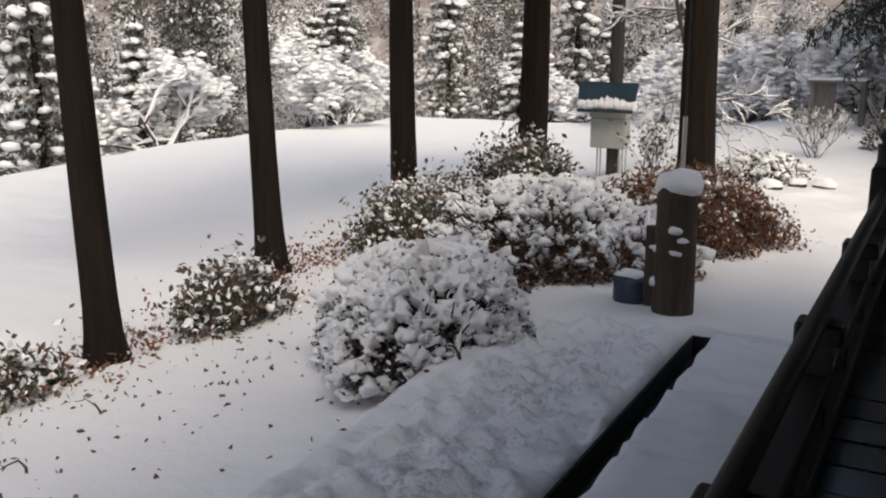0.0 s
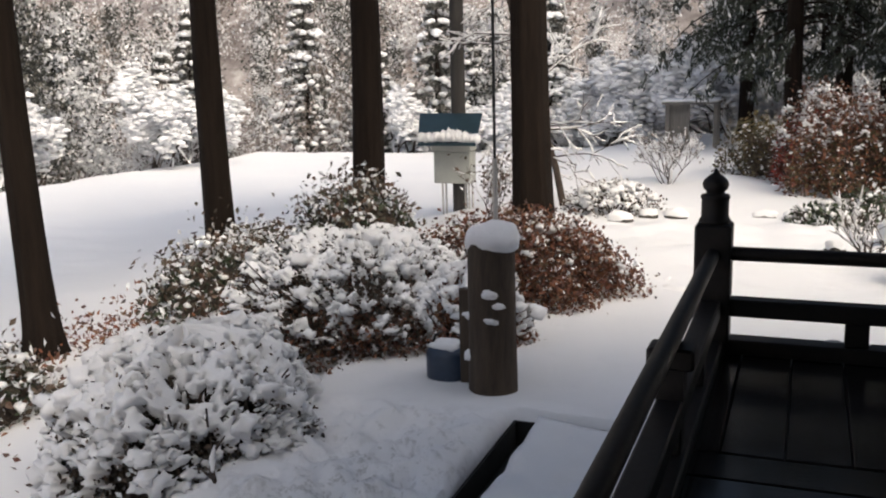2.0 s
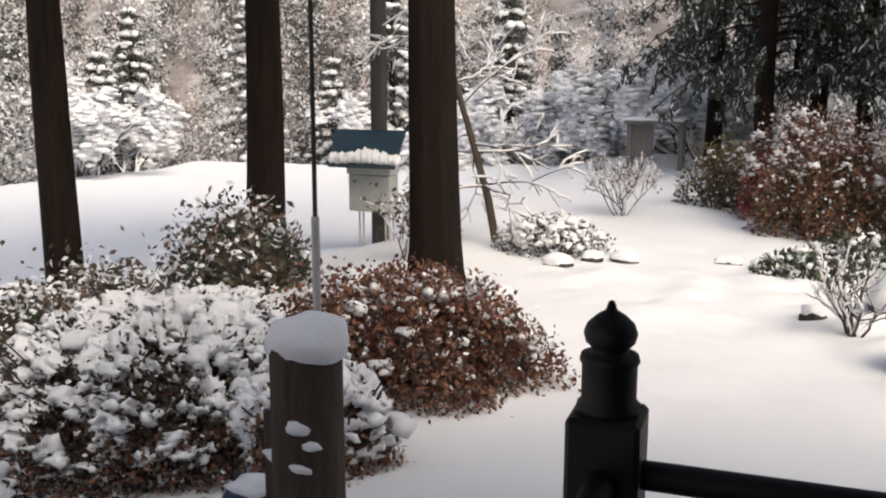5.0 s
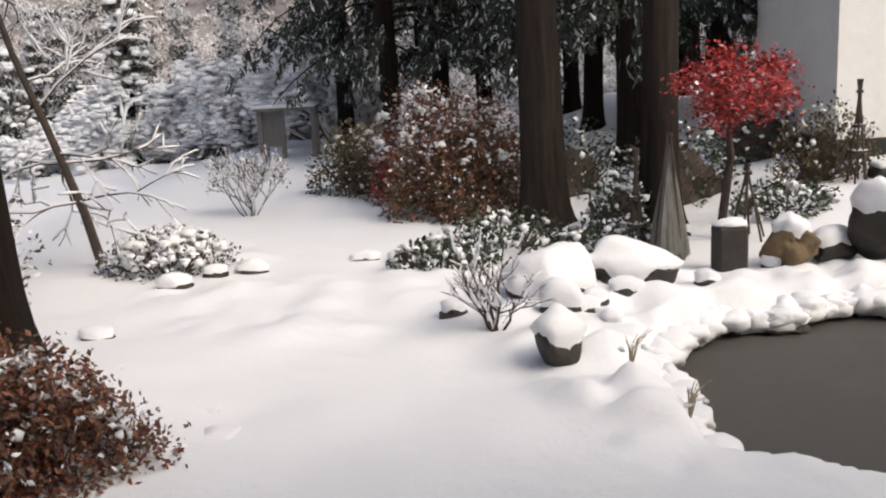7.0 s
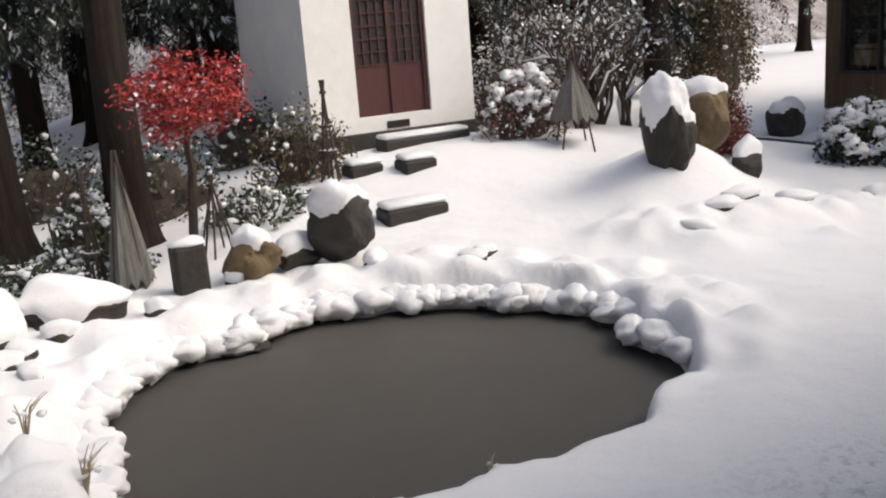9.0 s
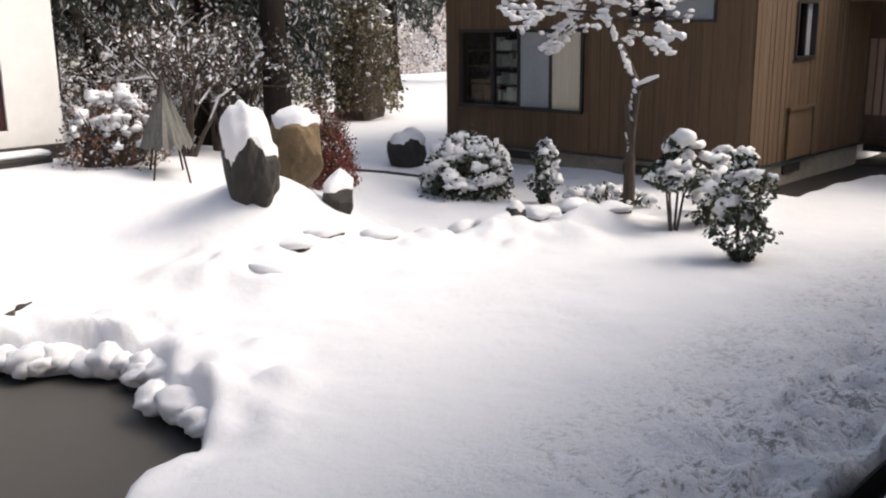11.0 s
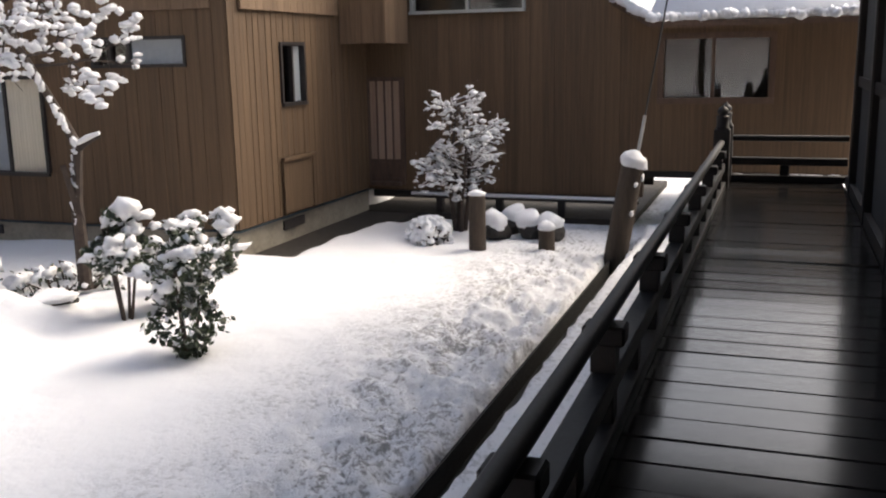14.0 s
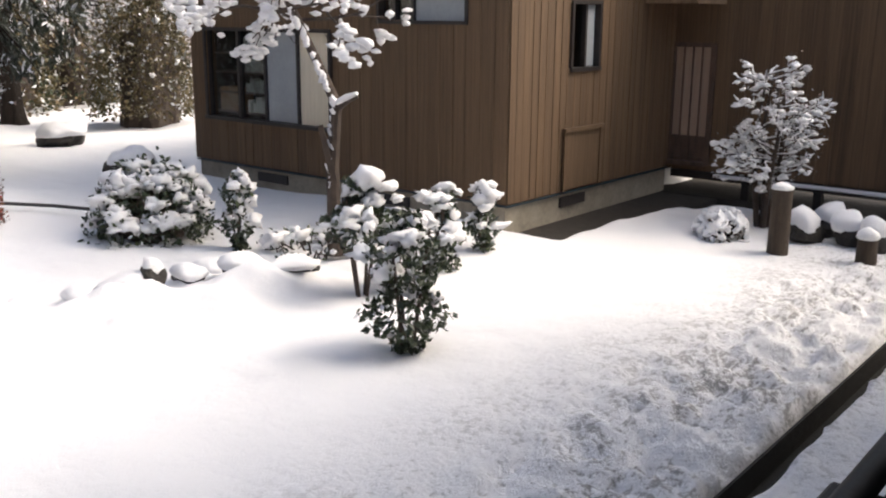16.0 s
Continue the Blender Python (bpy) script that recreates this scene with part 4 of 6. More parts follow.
proto = cedar("cedar_tree", 15, 0.25, 7.6, 4.0, 3, "tall cedar with a bare dark trunk at the terrace edge", 26000, 2.2, 1.7)
low = cedar("cedar_tree", 14, 0.18, 5.6, 2.8, 4, "slender cedar with a bare dark trunk and low drooping sprays", 26000, 2.2, 1.0)
for x, y, big, turn, sc in ((-8.0, 13.46, 0, 70, 0.9), (-7.05, 16.54, 0, 200, 1.18)):
    copy_thing(proto, pose(x, y, gz_at(x, y), 0, 0, turn) @ Matrix.Diagonal((sc, sc, 1, 1)))
proto.matrix_basis = pose(-3.06, 12.91, gz_at(-3.06, 12.91), 0, 0, 20)
copy_thing(low, pose(-7.76, 9.62, gz_at(-7.76, 9.62), 0.7, -1.3, 0) @ pose(0, 0, 0, 0, 0, 100))
low.matrix_basis = pose(-7.45, 6.55, gz_at(-7.45, 6.55), 1.0, -1.9, 0) @ pose(0, 0, 0, 0, 0, 10)
grove = cedar("cedar_tree", 17, 0.27, 3.0, 3.6, 9, "dark cedar of the shaded grove behind the garden", 24000, 1.9, 1.35, leaf=LEAF_GROVE)
spots = [(-0.4, 31.0), (1.0, 33.5), (3.2, 27.5), (-2.0, 36.5), (5.0, 31.5), (7.5, 28.5), (2.5, 37), (9.6, 31), (5.5, 38), (11.5, 27.0), (0.6, 41), (8.6, 36), (12.5, 34), (14.6, 29.5), (10.5, 41), (4.4, 24.5), (16.5, 36.5), (20, 38), (25, 37), (29, 34), (23, 44), (32, 41), (27, 48), (18, 46), (35, 36), (13, 47), (12.6, 25.3), (15.2, 26.0), (10.6, 24.8), (14.0, 23.4)]
rs = np.random.RandomState(12)
for x, y in spots[1:]:
    copy_thing(grove, pose(x, y, gz_at(x, y), 0, 0, rs.uniform(0, 360)))
grove.matrix_basis = pose(*spots[0], gz_at(*spots[0]))
high = cedar("cedar_tree", 16, 0.33, 5.5, 2.6, 14, "thick grey-brown cedar trunk beside the pond garden", 9000, bark=BARK_GREY)
copy_thing(high, pose(3.5, 18.7, gz_at(3.5, 18.7), 0, 0, 130) @ Matrix.Diagonal((0.8, 0.8, 1, 1)))
for x, y in ((21.3, 27.0), (18.5, 28.9), (13.3, 20.2), (16.0, 31), (24, 31)):
    copy_thing(high, pose(x, y, gz_at(x, y), 0, 0, x * 50) @ Matrix.Diagonal((0.75, 0.75, 1, 1)))
high.matrix_basis = pose(1.93, 19.4, gz_at(1.93, 19.4), 0, 0, 10)


def woods(seed, count, kind):
    """Many far trees in one mesh: tiered snowy conifers or frosted broadleaf crowns on the hillside."""
    rs = np.random.RandomState(seed)
    sh = Shape()
    made = 0
    while made < count:
        az, dist = radians(rs.uniform(-62, 45)), 40 + 95 * rs.rand() ** 1.4
        x, y = dist * math.sin(az), 3 + dist * math.cos(az)
        out = max(-(x + 20.6 + 0.16 * (y - 15)), y - 41.5)
        if out < 3.0 or (x > -2 and y < 48):
            continue
        made += 1
        z = gz_at(x, y)
        near = dist < 68
        n, m = (230, 11) if near else (110, 9)
        size = 0.22 if near else 0.36
        laden = rs.uniform(0.25, 0.85) + (0.22 if az > -0.38 else -0.10)
        if kind == "conifer":
            h = rs.uniform(8, 14)
            t = rs.rand(n) ** 0.75
            turns = h * rs.uniform(0.7, 0.95)
            ph = (t * turns) % 1.0
            a = rs.uniform(0, 2 * np.pi, n)
            rag = 0.75 + 0.25 * np.sin(a * 5 + np.floor(t * turns) * 2.1)
            rad = (1 - t) ** 0.85 * h * 0.19 * (1.1 - 0.6 * ph) * rag * rs.uniform(0.5, 1.05, n)
            p = np.stack([x + rad * np.cos(a), y + rad * np.sin(a), z + 0.4 + t * h - 0.2 * rad], 1)
            white = (ph > 0.2) & (rs.rand(n) < laden)
            wide = np.array([0.26, 0.26, 0.16])
        else:
            h = rs.uniform(4, 8.5)
            d = rs.normal(size=(n, 3))
            d /= np.linalg.norm(d, axis=1)[:, None]
            lob = 1 + 0.35 * np.sin(d[:, 0] * 5 + made) * np.cos(d[:, 2] * 6 + made)
            rr = rs.uniform(0.25, 1.0, n) ** 0.5 * lob
            p = np.stack([x + d[:, 0] * rr * h * 0.42, y + d[:, 1] * rr * h * 0.42, z + h * 0.5 + d[:, 2] * rr * h * 0.5], 1)
            clump = vnoise(p[:, 0] * 0.7 + p[:, 1] * 0.4, p[:, 2] * 0.9 + p[:, 1] * 0.5)
            white = rs.rand(n) < laden + 0.9 * (clump - 0.5)
            wide = np.array([0.30, 0.30, 0.20])
        for w, slot in ((~white, 0), (white, 1)):
            c = np.repeat(p[w], m, 0)
            c = c + rs.normal(size=c.shape) * wide * (1 if near else 1.6) + [0, 0, 0.16 * slot]
            sh.leaves(c, rs.uniform(0.6, 1.3, len(c)) * size, rs, (0, 0, -0.3) if slot == 0 else None, slot, 0.5)
    return sh


solid("far_woods", woods(21, 210, "conifer"), [LEAF_FAR_DARK, LEAF_FAR_WHITE], "snow-laden conifer woods on the hillside beyond the field", "woods", "stuff")
solid("far_woods", woods(22, 190, "broadleaf"), [LEAF_FAR_BROWN, LEAF_FAR_WHITE], "frosted bare broadleaf woods at the field's edge", "woods", "stuff")


def grow(rs, p, d, ln, r, level, out, spread_k=0.55, up=0.15, kids=(2, 4)):
    """Branches one after another: (start, middle, end, radius, level)."""
    d = d / np.linalg.norm(d)
    mid = p + d * ln * 0.5 + rs.normal(size=3) * ln * 0.05
    end = p + d * ln + rs.normal(size=3) * ln * 0.07
    out.append((p, mid, end, r, level))
    if level == 0:
        return
    for _ in range(rs.randint(kids[0], kids[1] + 1)):
        nd = d + rs.normal(size=3) * spread_k + [0, 0, up]
        start = mid + (end - mid) * rs.uniform(0.1, 1.0)
        grow(rs, start, nd, ln * rs.uniform(0.55, 0.82), r * 0.62, level - 1, out, spread_k, up, kids)


def snowy_conifer(h, seed, label):
    """A conifer in tiers: dark hanging sprays below, pads of snow along the top of each bough."""
    rs = np.random.RandomState(seed)
    th = thing("snowy_conifer", label, "tree", group="conifers at the field's far edge")
    part("trunk", Shape().tube([(0, 0, -0.5), (0, 0, h * 0.5), (0, 0, h)], [0.2, 0.13, 0.03], 8), BARK, th)
    dark, pads = [], Shape()
    z = 0.7
    while z < h * 0.97:
        reach = (1 - z / h) ** 0.8 * h * 0.21 + 0.15
        for k in range(8):
            a = rs.uniform(0, 6.28)
            ln = reach * rs.uniform(0.7, 1.1)
            q = rs.uniform(0.15, 1, 26)
            c = np.stack([np.cos(a) * ln * q, np.sin(a) * ln * q, z - 0.28 * ln * q ** 2 - rs.uniform(0, 0.35, 26)], 1)
            dark.append(c + rs.normal(size=c.shape) * [0.13, 0.13, 0.06])
            for s in (0.45, 0.75, 1.0):
                if rs.rand() < 0.62:
                    pads.blob((math.cos(a) * ln * s, math.sin(a) * ln * s, z - 0.28 * ln * s * s + 0.05), rs.uniform(0.6, 1.2) * np.array([0.24, 0.24, 0.13]), rs.randint(999), 0.5, 1)
        z += rs.uniform(0.42, 0.62)
    dark = np.vstack(dark)
    part("crown", Shape().leaves(dark, rs.uniform(0.16, 0.34, len(dark)), rs, (0, 0, -0.5), ratio=0.4), LEAF_FAR_DARK, th, "dark green hanging sprays")
    tagged(part("snow_load", pads, SNOW, th, "pads of snow on the boughs", True), kind="stuff")
    return th


def frosted_tree(seed, h, label):
    """A broad bare tree whose every branch carries snow."""
    rs = np.random.RandomState(seed)
    th = thing("frosted_tree", label, "tree", group="frosted trees at the field's far edge")
    br = []
    for k in range(4):
        grow(rs, np.array([0, 0, -0.3]), np.array([rs.normal() * 0.5, rs.normal() * 0.5, 1.0]), h * 0.30, 0.09, 5, br, 0.55, 0.05, (2, 3))
    wood, white = Shape(), Shape()
    for p, m, e, rad, lv in br:
        wood.tube([p, m, e], np.maximum([rad, rad * 0.8, rad * 0.5], 0.012), 4, caps=False)
        o = np.array([0, 0, 0.04])
        if rs.rand() < 0.92:
            white.tube([p + o, m + o * 1.6, e + o], [0.035, rs.uniform(0.05, 0.11), 0.035], 5)
        if lv <= 2:
            for _ in range(3):
                white.blob(p + (e - p) * rs.rand() + rs.normal(size=3) * 0.12, rs.uniform(0.4, 1.1) * np.array([0.22, 0.22, 0.09]), rs.randint(999), 0.5, 1)
    part("crown_wood", wood, TWIG, th)
    tagged(part("snow_load", white, SNOW, th, "snow along every branch", True), kind="stuff")
    return th


LAB = "snow-laden dark conifer at the field's far edge"
con = [snowy_conifer(10.5, 601, LAB), snowy_conifer(8.0, 602, LAB)]
rs = np.random.RandomState(603)
places = [(-27.5, 22), (-29, 28), (-31, 35), (-29, 40), (-24, 45), (-20.5, 46.5), (-17, 45.5), (-14.5, 48), (-26, 18), (-33, 25), (-11.5, 46), (-22, 50), (-31, 45), (-8, 49), (-17, 51), (-36, 32)]
for k, (x, y) in enumerate(places[2:]):
    copy_thing(con[k % 2], pose(x, y, gz_at(x, y), 0, 0, rs.uniform(0, 360)))
for k in (0, 1):
    con[k].matrix_basis = pose(*places[k], gz_at(*places[k]))
LAB = "broad bare tree white with snow at the field's far edge"
fro = [frosted_tree(611, 7.0, LAB), frosted_tree(612, 5.5, LAB)]
places = [(-6.5, 43.0), (-9.5, 44.0), (-3.6, 42.5), (-1.5, 45), (-5, 46.5), (-12.5, 44), (-25, 25), (-24.5, 33), (-19, 44), (-26, 38), (-7.8, 46.5), (-2.5, 39), (-4.6, 41.2), (-8.2, 42.4), (-11, 43.2), (-0.4, 47.5)]
for k, (x, y) in enumerate(places[2:]):
    copy_thing(fro[k % 2], pose(x, y, gz_at(x, y), 0, 0, rs.uniform(0, 360)))
for k in (0, 1):
    fro[k].matrix_basis = pose(*places[k], gz_at(*places[k]))


# ---- shrubs ----
def on_dome(rs, n, rx, ry, h, low=0.0):
    a, u = rs.uniform(0, 2 * np.pi, n), rs.uniform(low, 1, n)
    c = np.sqrt(1 - u * u)
    lump = 1 + 0.10 * np.sin(a * 4 + 1) * c + 0.08 * np.sin(a * 7 + u * 5)
    return np.stack([rx * np.cos(a) * c * lump, ry * np.sin(a) * c * lump, h * u * lump], 1)


def stems(shape, rs, rx, ry, h, n=26):
    for _ in range(n):
        a = rs.uniform(0, 2 * np.pi)
        e = np.array([rx * 0.85 * math.cos(a), ry * 0.85 * math.sin(a), h * rs.uniform(0.35, 0.8)])
        b = e * [0.25, 0.25, 0] + [0, 0, -0.1]
        m = (b + e) / 2 + rs.normal(size=3) * 0.08
        shape.tube([b, m, e], [0.016, 0.011, 0.006], 5, caps=False)


def snow_shell(rx, ry, h, seed, cover, size):
    """Snow in merged clumps over a dome, with ragged gaps where the twigs show; size: metres from clump to clump."""
    n, m = 300, 110
    a, u = np.meshgrid(np.linspace(0, 2 * np.pi, n, endpoint=False), np.linspace(-0.05, 1, m))
    a = a + 0.02 * np.sin(u * 40)
    c = np.sqrt(np.clip(1 - u * u, 0, 1))
    lump = 1 + 0.10 * np.sin(a * 4 + 1) * c + 0.08 * np.sin(a * 7 + u * 5)
    p = np.stack([rx * np.cos(a) * c * lump, ry * np.sin(a) * c * lump, h * u * lump], -1)

    k = 0.30 * vnoise3(p, size * 2.4, seed * 1.3) + 0.42 * vnoise3(p, size * 1.1, seed * 2.1) + 0.28 * vnoise3(p, size * 0.55, seed * 0.7)
    k = k + 0.16 * (u - 0.45)
    t = np.quantile(k, 1 - cover)
    k = step(t - 0.012, t + 0.03, k)
    puff = k * (0.012 + 0.55 * size * (0.5 * vnoise3(p, size * 1.0, 31 + seed) + 0.5 * vnoise3(p, size * 0.45, 57 + seed)))
    nrm = p / np.array([rx, ry, h]) ** 2
    nrm /= np.linalg.norm(nrm, axis=-1)[..., None] + 1e-9
    v = p * (0.90 + 0.07 * k)[..., None] + nrm * puff[..., None] + np.stack([0 * k, 0 * k, 0.5 * puff], -1)
    i, j = np.meshgrid(np.arange(n), np.arange(m - 1))
    f = np.stack([j * n + i, j * n + (i + 1) % n, (j + 1) * n + (i + 1) % n, (j + 1) * n + i], -1).reshape(-1, 4)
    keep = k.ravel()[f].max(1) > 0.04
    return Shape().add(v.reshape(-1, 3), f[keep])


def bush(name, x, y, rx, ry, h, leaf, label, seed, n_leaf=2600, n_snow=260, lump=0.10, leaf_size=0.06, snow_low=0.25, z=None, group="", leaf2=None, gap=0.55, ragged=1.12, shell=0.0):
    """A rounded shrub: stems, a shell of many leaves, and lumps of snow lying on it."""
    rs = np.random.RandomState(seed)
    th = thing(name, label, "shrub", (x, y, gz_at(x, y) if z is None else z), group)
    s = Shape()
    stems(s, rs, rx, ry, h, 34)
    part("stem", s, TWIG, th)
    if h > 0.6:
        part("inner_core", Shape().blob((0, 0, h * 0.12), (rx * 0.56, ry * 0.56, h * 0.56), seed, 0.3, 3), TWIG, th)
    p = on_dome(rs, n_leaf, rx, ry, h, -0.05) * rs.uniform(0.72, 0.99 if shell else 1.09, n_leaf)[:, None]
    p[: n_leaf // 8] *= rs.uniform(1.0, ragged, (n_leaf // 8, 1))
    l = Shape().leaves(p, rs.uniform(0.6, 1.4, n_leaf) * leaf_size, rs, ratio=0.55)
    if leaf2:
        k = int(n_leaf * 0.5)
        p2 = on_dome(rs, k, rx, ry, h * 0.75, -0.05) * rs.uniform(0.85, 1.02, k)[:, None]
        l.leaves(p2, rs.uniform(0.6, 1.3, k) * leaf_size, rs, m=1, ratio=0.55)
    part("foliage", l, [leaf, leaf2] if leaf2 else leaf, th)
    if shell:
        tagged(part("snow_load", snow_shell(rx, ry, h, seed, shell, lump), SNOW, th, "merged clumps of fresh snow", True), kind="stuff")
    if n_snow:
        p = on_dome(rs, n_snow, rx * 0.99, ry * 0.99, h, snow_low)
        f = 0.40 / max(lump, 0.06)
        keep = vnoise(p[:, 0] * f + seed, p[:, 1] * f + p[:, 2] * f * 0.7) + 0.35 * p[:, 2] / h > gap
        p = p[keep] * rs.uniform(0.93, 1.0, keep.sum())[:, None]
        r = np.where(rs.rand(len(p)) < 0.2, 1.25, 0.68)[:, None] * rs.uniform(0.6, 1.05, (len(p), 1)) * lump * np.array([1.2, 1.2, 0.85]) * rs.uniform(0.8, 1.2, (len(p), 3))
        tagged(part("snow_load" if not shell else "loose_snow", Shape().blobs(p, r, seed, 0.85, 2 if lump > 0.05 else 1, freq=2.5), SNOW, th, "lumps of fresh snow", True), kind="stuff")
    return th


bush("azalea_hedge", -4.0, 7.1, 0.84, 1.25, 0.88, LEAF_HEDGE, "rounded clipped hedge buried in lumpy snow", 31, 14000, 1500, 0.055, 0.045, z=-1.22, snow_low=-0.03, gap=0.62, shell=0.42)
bush("azalea_hedge", -4.0, 10.0, 1.3, 1.4, 0.86, LEAF_HEDGE, "broad reddish azalea hedge half covered with snow", 32, 26000, 1200, 0.055, 0.045, z=-1.0, leaf2=LEAF_RUSSET, snow_low=0.2, gap=0.82, shell=0.18)
bush("azalea_hedge", -2.78, 11.4, 1.1, 0.95, 0.84, LEAF_RUSSET, "russet azalea bush lightly dusted with snow", 33, 26000, 420, 0.05, 0.05, z=-1.0, snow_low=0.3, gap=0.7)
bush("azalea_hedge", -2.75, 9.7, 0.52, 0.6, 0.66, LEAF_RUSSET, "small snow-laden azalea beside the old post", 34, 7000, 160, 0.055, 0.045, z=-1.0, shell=0.3)
for x, y, rx, ry, h, n, sd in ((-7.0, 8.0, 0.75, 0.9, 0.85, 1500, 41), (-6.7, 11.4, 0.9, 1.2, 1.0, 2000, 42), (-7.1, 13.0, 0.8, 0.9, 1.0, 1500, 43), (-7.6, 5.3, 0.6, 0.9, 0.55, 1000, 44), (-6.9, 4.0, 0.6, 0.8, 0.4, 800, 45)):
    bush("evergreen_shrub", x, y, rx * 0.85, ry * 0.85, h * 0.85, LEAF_DUSTED, "loose dark evergreen shrub with snowy leaves", sd, n, 120, 0.045, 0.085, group="shrubs along the terrace edge", leaf2=LEAF_EVERGREEN, ragged=1.5)
bush("evergreen_shrub", -6.5, 14.9, 1.0, 0.9, 1.25, LEAF_DUSTED, "tall loose shrub with drooping snowy leaves", 46, 2300, 70, 0.05, 0.10, leaf2=LEAF_EVERGREEN)


def twiggy(name, x, y, label, category, seed, trunks, ln, r, level, snow=0.6, tint=None, spread_k=0.55, up=0.15, kids=(2, 4), z=None, lean=(0, 0, 1), puffs=0, puff=0.05, leaf=None, n_leaf=0, leaf_size=0.05, group="", min_r=0.002, fan=0.35):
    """A bare or thinly leaved small tree of real branches with snow lying along them."""
    rs = np.random.RandomState(seed)
    th = thing(name, label, category, (x, y, gz_at(x, y) if z is None else z), group)
    br = []
    for k in range(trunks):
        d = np.array(lean) + (rs.normal(size=3) * [fan, fan, 0.05] if trunks > 1 else 0)
        grow(rs, np.array([rs.normal() * 0.04, rs.normal() * 0.04, -0.1]), d, ln, r, level, br, spread_k, up, kids)
    wood, white = Shape(), Shape()
    for a, m, e, rad, lv in br:
        rad = max(rad, min_r)
        wood.tube([a, m, e], [rad, rad * 0.85, rad * 0.6], 6 if lv > 1 else 4, caps=False)
        dirn = (e - a) / (np.linalg.norm(e - a) + 1e-6)
        if rs.rand() < snow * (1 - 0.6 * abs(dirn[2])):
            o = np.array([0, 0, rad * 0.8 + 0.004])
            w = rad * 0.9 + 0.006
            white.tube([a + o, m + o * 1.3, e + o], [w * 0.6, w * rs.uniform(0.9, 1.5), w * 0.5], 5)
    part("crown_wood", wood, tint or TWIG, th)
    tips = np.array([e for a, m, e, rad, lv in br if lv <= 1])
    if puffs:
        c = tips[rs.randint(0, len(tips), puffs)] + rs.normal(size=(puffs, 3)) * puff * 0.5
        white.blobs(c, rs.uniform(0.5, 1.3, puffs)[:, None] * puff * np.array([1.2, 1.2, 0.65]), seed, 0.4, 1)
    if white.n:
        tagged(part("snow_load", white, SNOW, th, "snow lying along the branches", True), kind="stuff")
    if n_leaf:
        c = tips[rs.randint(0, len(tips), n_leaf)] + rs.normal(size=(n_leaf, 3)) * leaf_size * 1.6
        part("foliage", Shape().leaves(c, rs.uniform(0.6, 1.4, n_leaf) * leaf_size, rs, ratio=0.6), leaf, th)
    return th


twiggy("sapling", -3.25, 6.35, "bare dark sapling in the snow bed", "sapling", 51, 1, 0.30, 0.022, 2, 0.3, z=-1.1, lean=(-0.2, 0.1, 1), kids=(2, 3))
twiggy("bare_shrub", 0.81, 14.2, "bare spreading shrub with snowy twigs", "shrub", 52, 9, 0.42, 0.014, 3, 0.5, spread_k=0.4, up=0.12, kids=(2, 3))
th = thing("lacy_tree", "slender leaning dark tree with frosted twigs", "tree", (-3.9, 18.0, gz_at(-3.9, 18.0)))
rs = np.random.RandomState(53)
tk = np.array([(0, 0, -0.2), (-0.18, 0, 0.7), (-0.5, 0.05, 1.7), (-0.8, 0, 2.7), (-1.1, 0.05, 3.9), (-1.25, 0, 5.2)])
wood, white, br = Shape().tube(tk, [0.07, 0.06, 0.05, 0.042, 0.034, 0.02], 8), Shape(), []
for k in range(22):
    s = rs.uniform(0.22, 1)
    c = np.array([np.interp(s, np.linspace(0, 1, 6), tk[:, m]) for m in range(3)])
    grow(rs, c, np.array([rs.normal(), rs.normal(), rs.uniform(-0.2, 0.25)]), 0.75, 0.016, 3, br, 0.45, -0.03, (2, 3))
for p, m, e, rad, lv in br:
    wood.tube([p, m, e], np.maximum([rad, rad * 0.8, rad * 0.5], 0.005), 4, caps=False)
    if rs.rand() < 0.8:
        o = np.array([0, 0, 0.012])
        white.tube([p + o, m + o * 1.5, e + o], [0.012, rs.uniform(0.014, 0.024), 0.010], 4)
part("crown_wood", wood, TWIG, th)
tagged(part("snow_load", white, SNOW, th, "snow lying along the twigs", True), kind="stuff")
twiggy("bare_shrub", -4.7, 16.2, "loose bare shrub with snowy twigs", "shrub", 47, 8, 0.5, 0.012, 3, 0.5, spread_k=0.35, kids=(2, 3), min_r=0.005, leaf=LEAF_DUSTED, n_leaf=350, leaf_size=0.08)
twiggy("bare_shrub", -2.6, 21.5, "bare bush with fine frosted twigs", "shrub", 54, 9, 0.55, 0.012, 3, 0.6, spread_k=0.35, kids=(2, 4), min_r=0.005, leaf=LEAF_FROSTED, n_leaf=500, leaf_size=0.06)
bush("low_shrub", -3.0, 17.6, 0.75, 0.6, 0.5, LEAF_DUSTED, "low rounded shrub capped with snow", 55, 1800, 300, 0.055)
# slanting tree with heavy snow by the house
th = twiggy("snowy_tree", 14.28, 13.46, "slender leaning tree with snow along its branches", "tree", 56, 1, 1.25, 0.065, 0, 0, z=-0.8)
wood, white, rs = Shape(), Shape(), np.random.RandomState(57)
tr = np.array([(0, 0, -0.2), (0.0, 0.02, 0.8), (-0.02, -0.08, 1.45), (-0.1, 0.12, 1.9), (-0.2, 0.42, 2.5), (-0.28, 0.62, 3.1)])
wood.tube(tr, [0.085, 0.07, 0.06, 0.05, 0.045, 0.03], 9)
wood.tube([(-0.02, -0.08, 1.40), (-0.05, -0.28, 1.5), (-0.05, -0.42, 1.55)], [0.035, 0.025, 0.014], 6)
white.tube([(-0.04, -0.1, 1.47), (-0.06, -0.28, 1.54), (-0.06, -0.42, 1.59)], [0.03, 0.04, 0.02], 6)
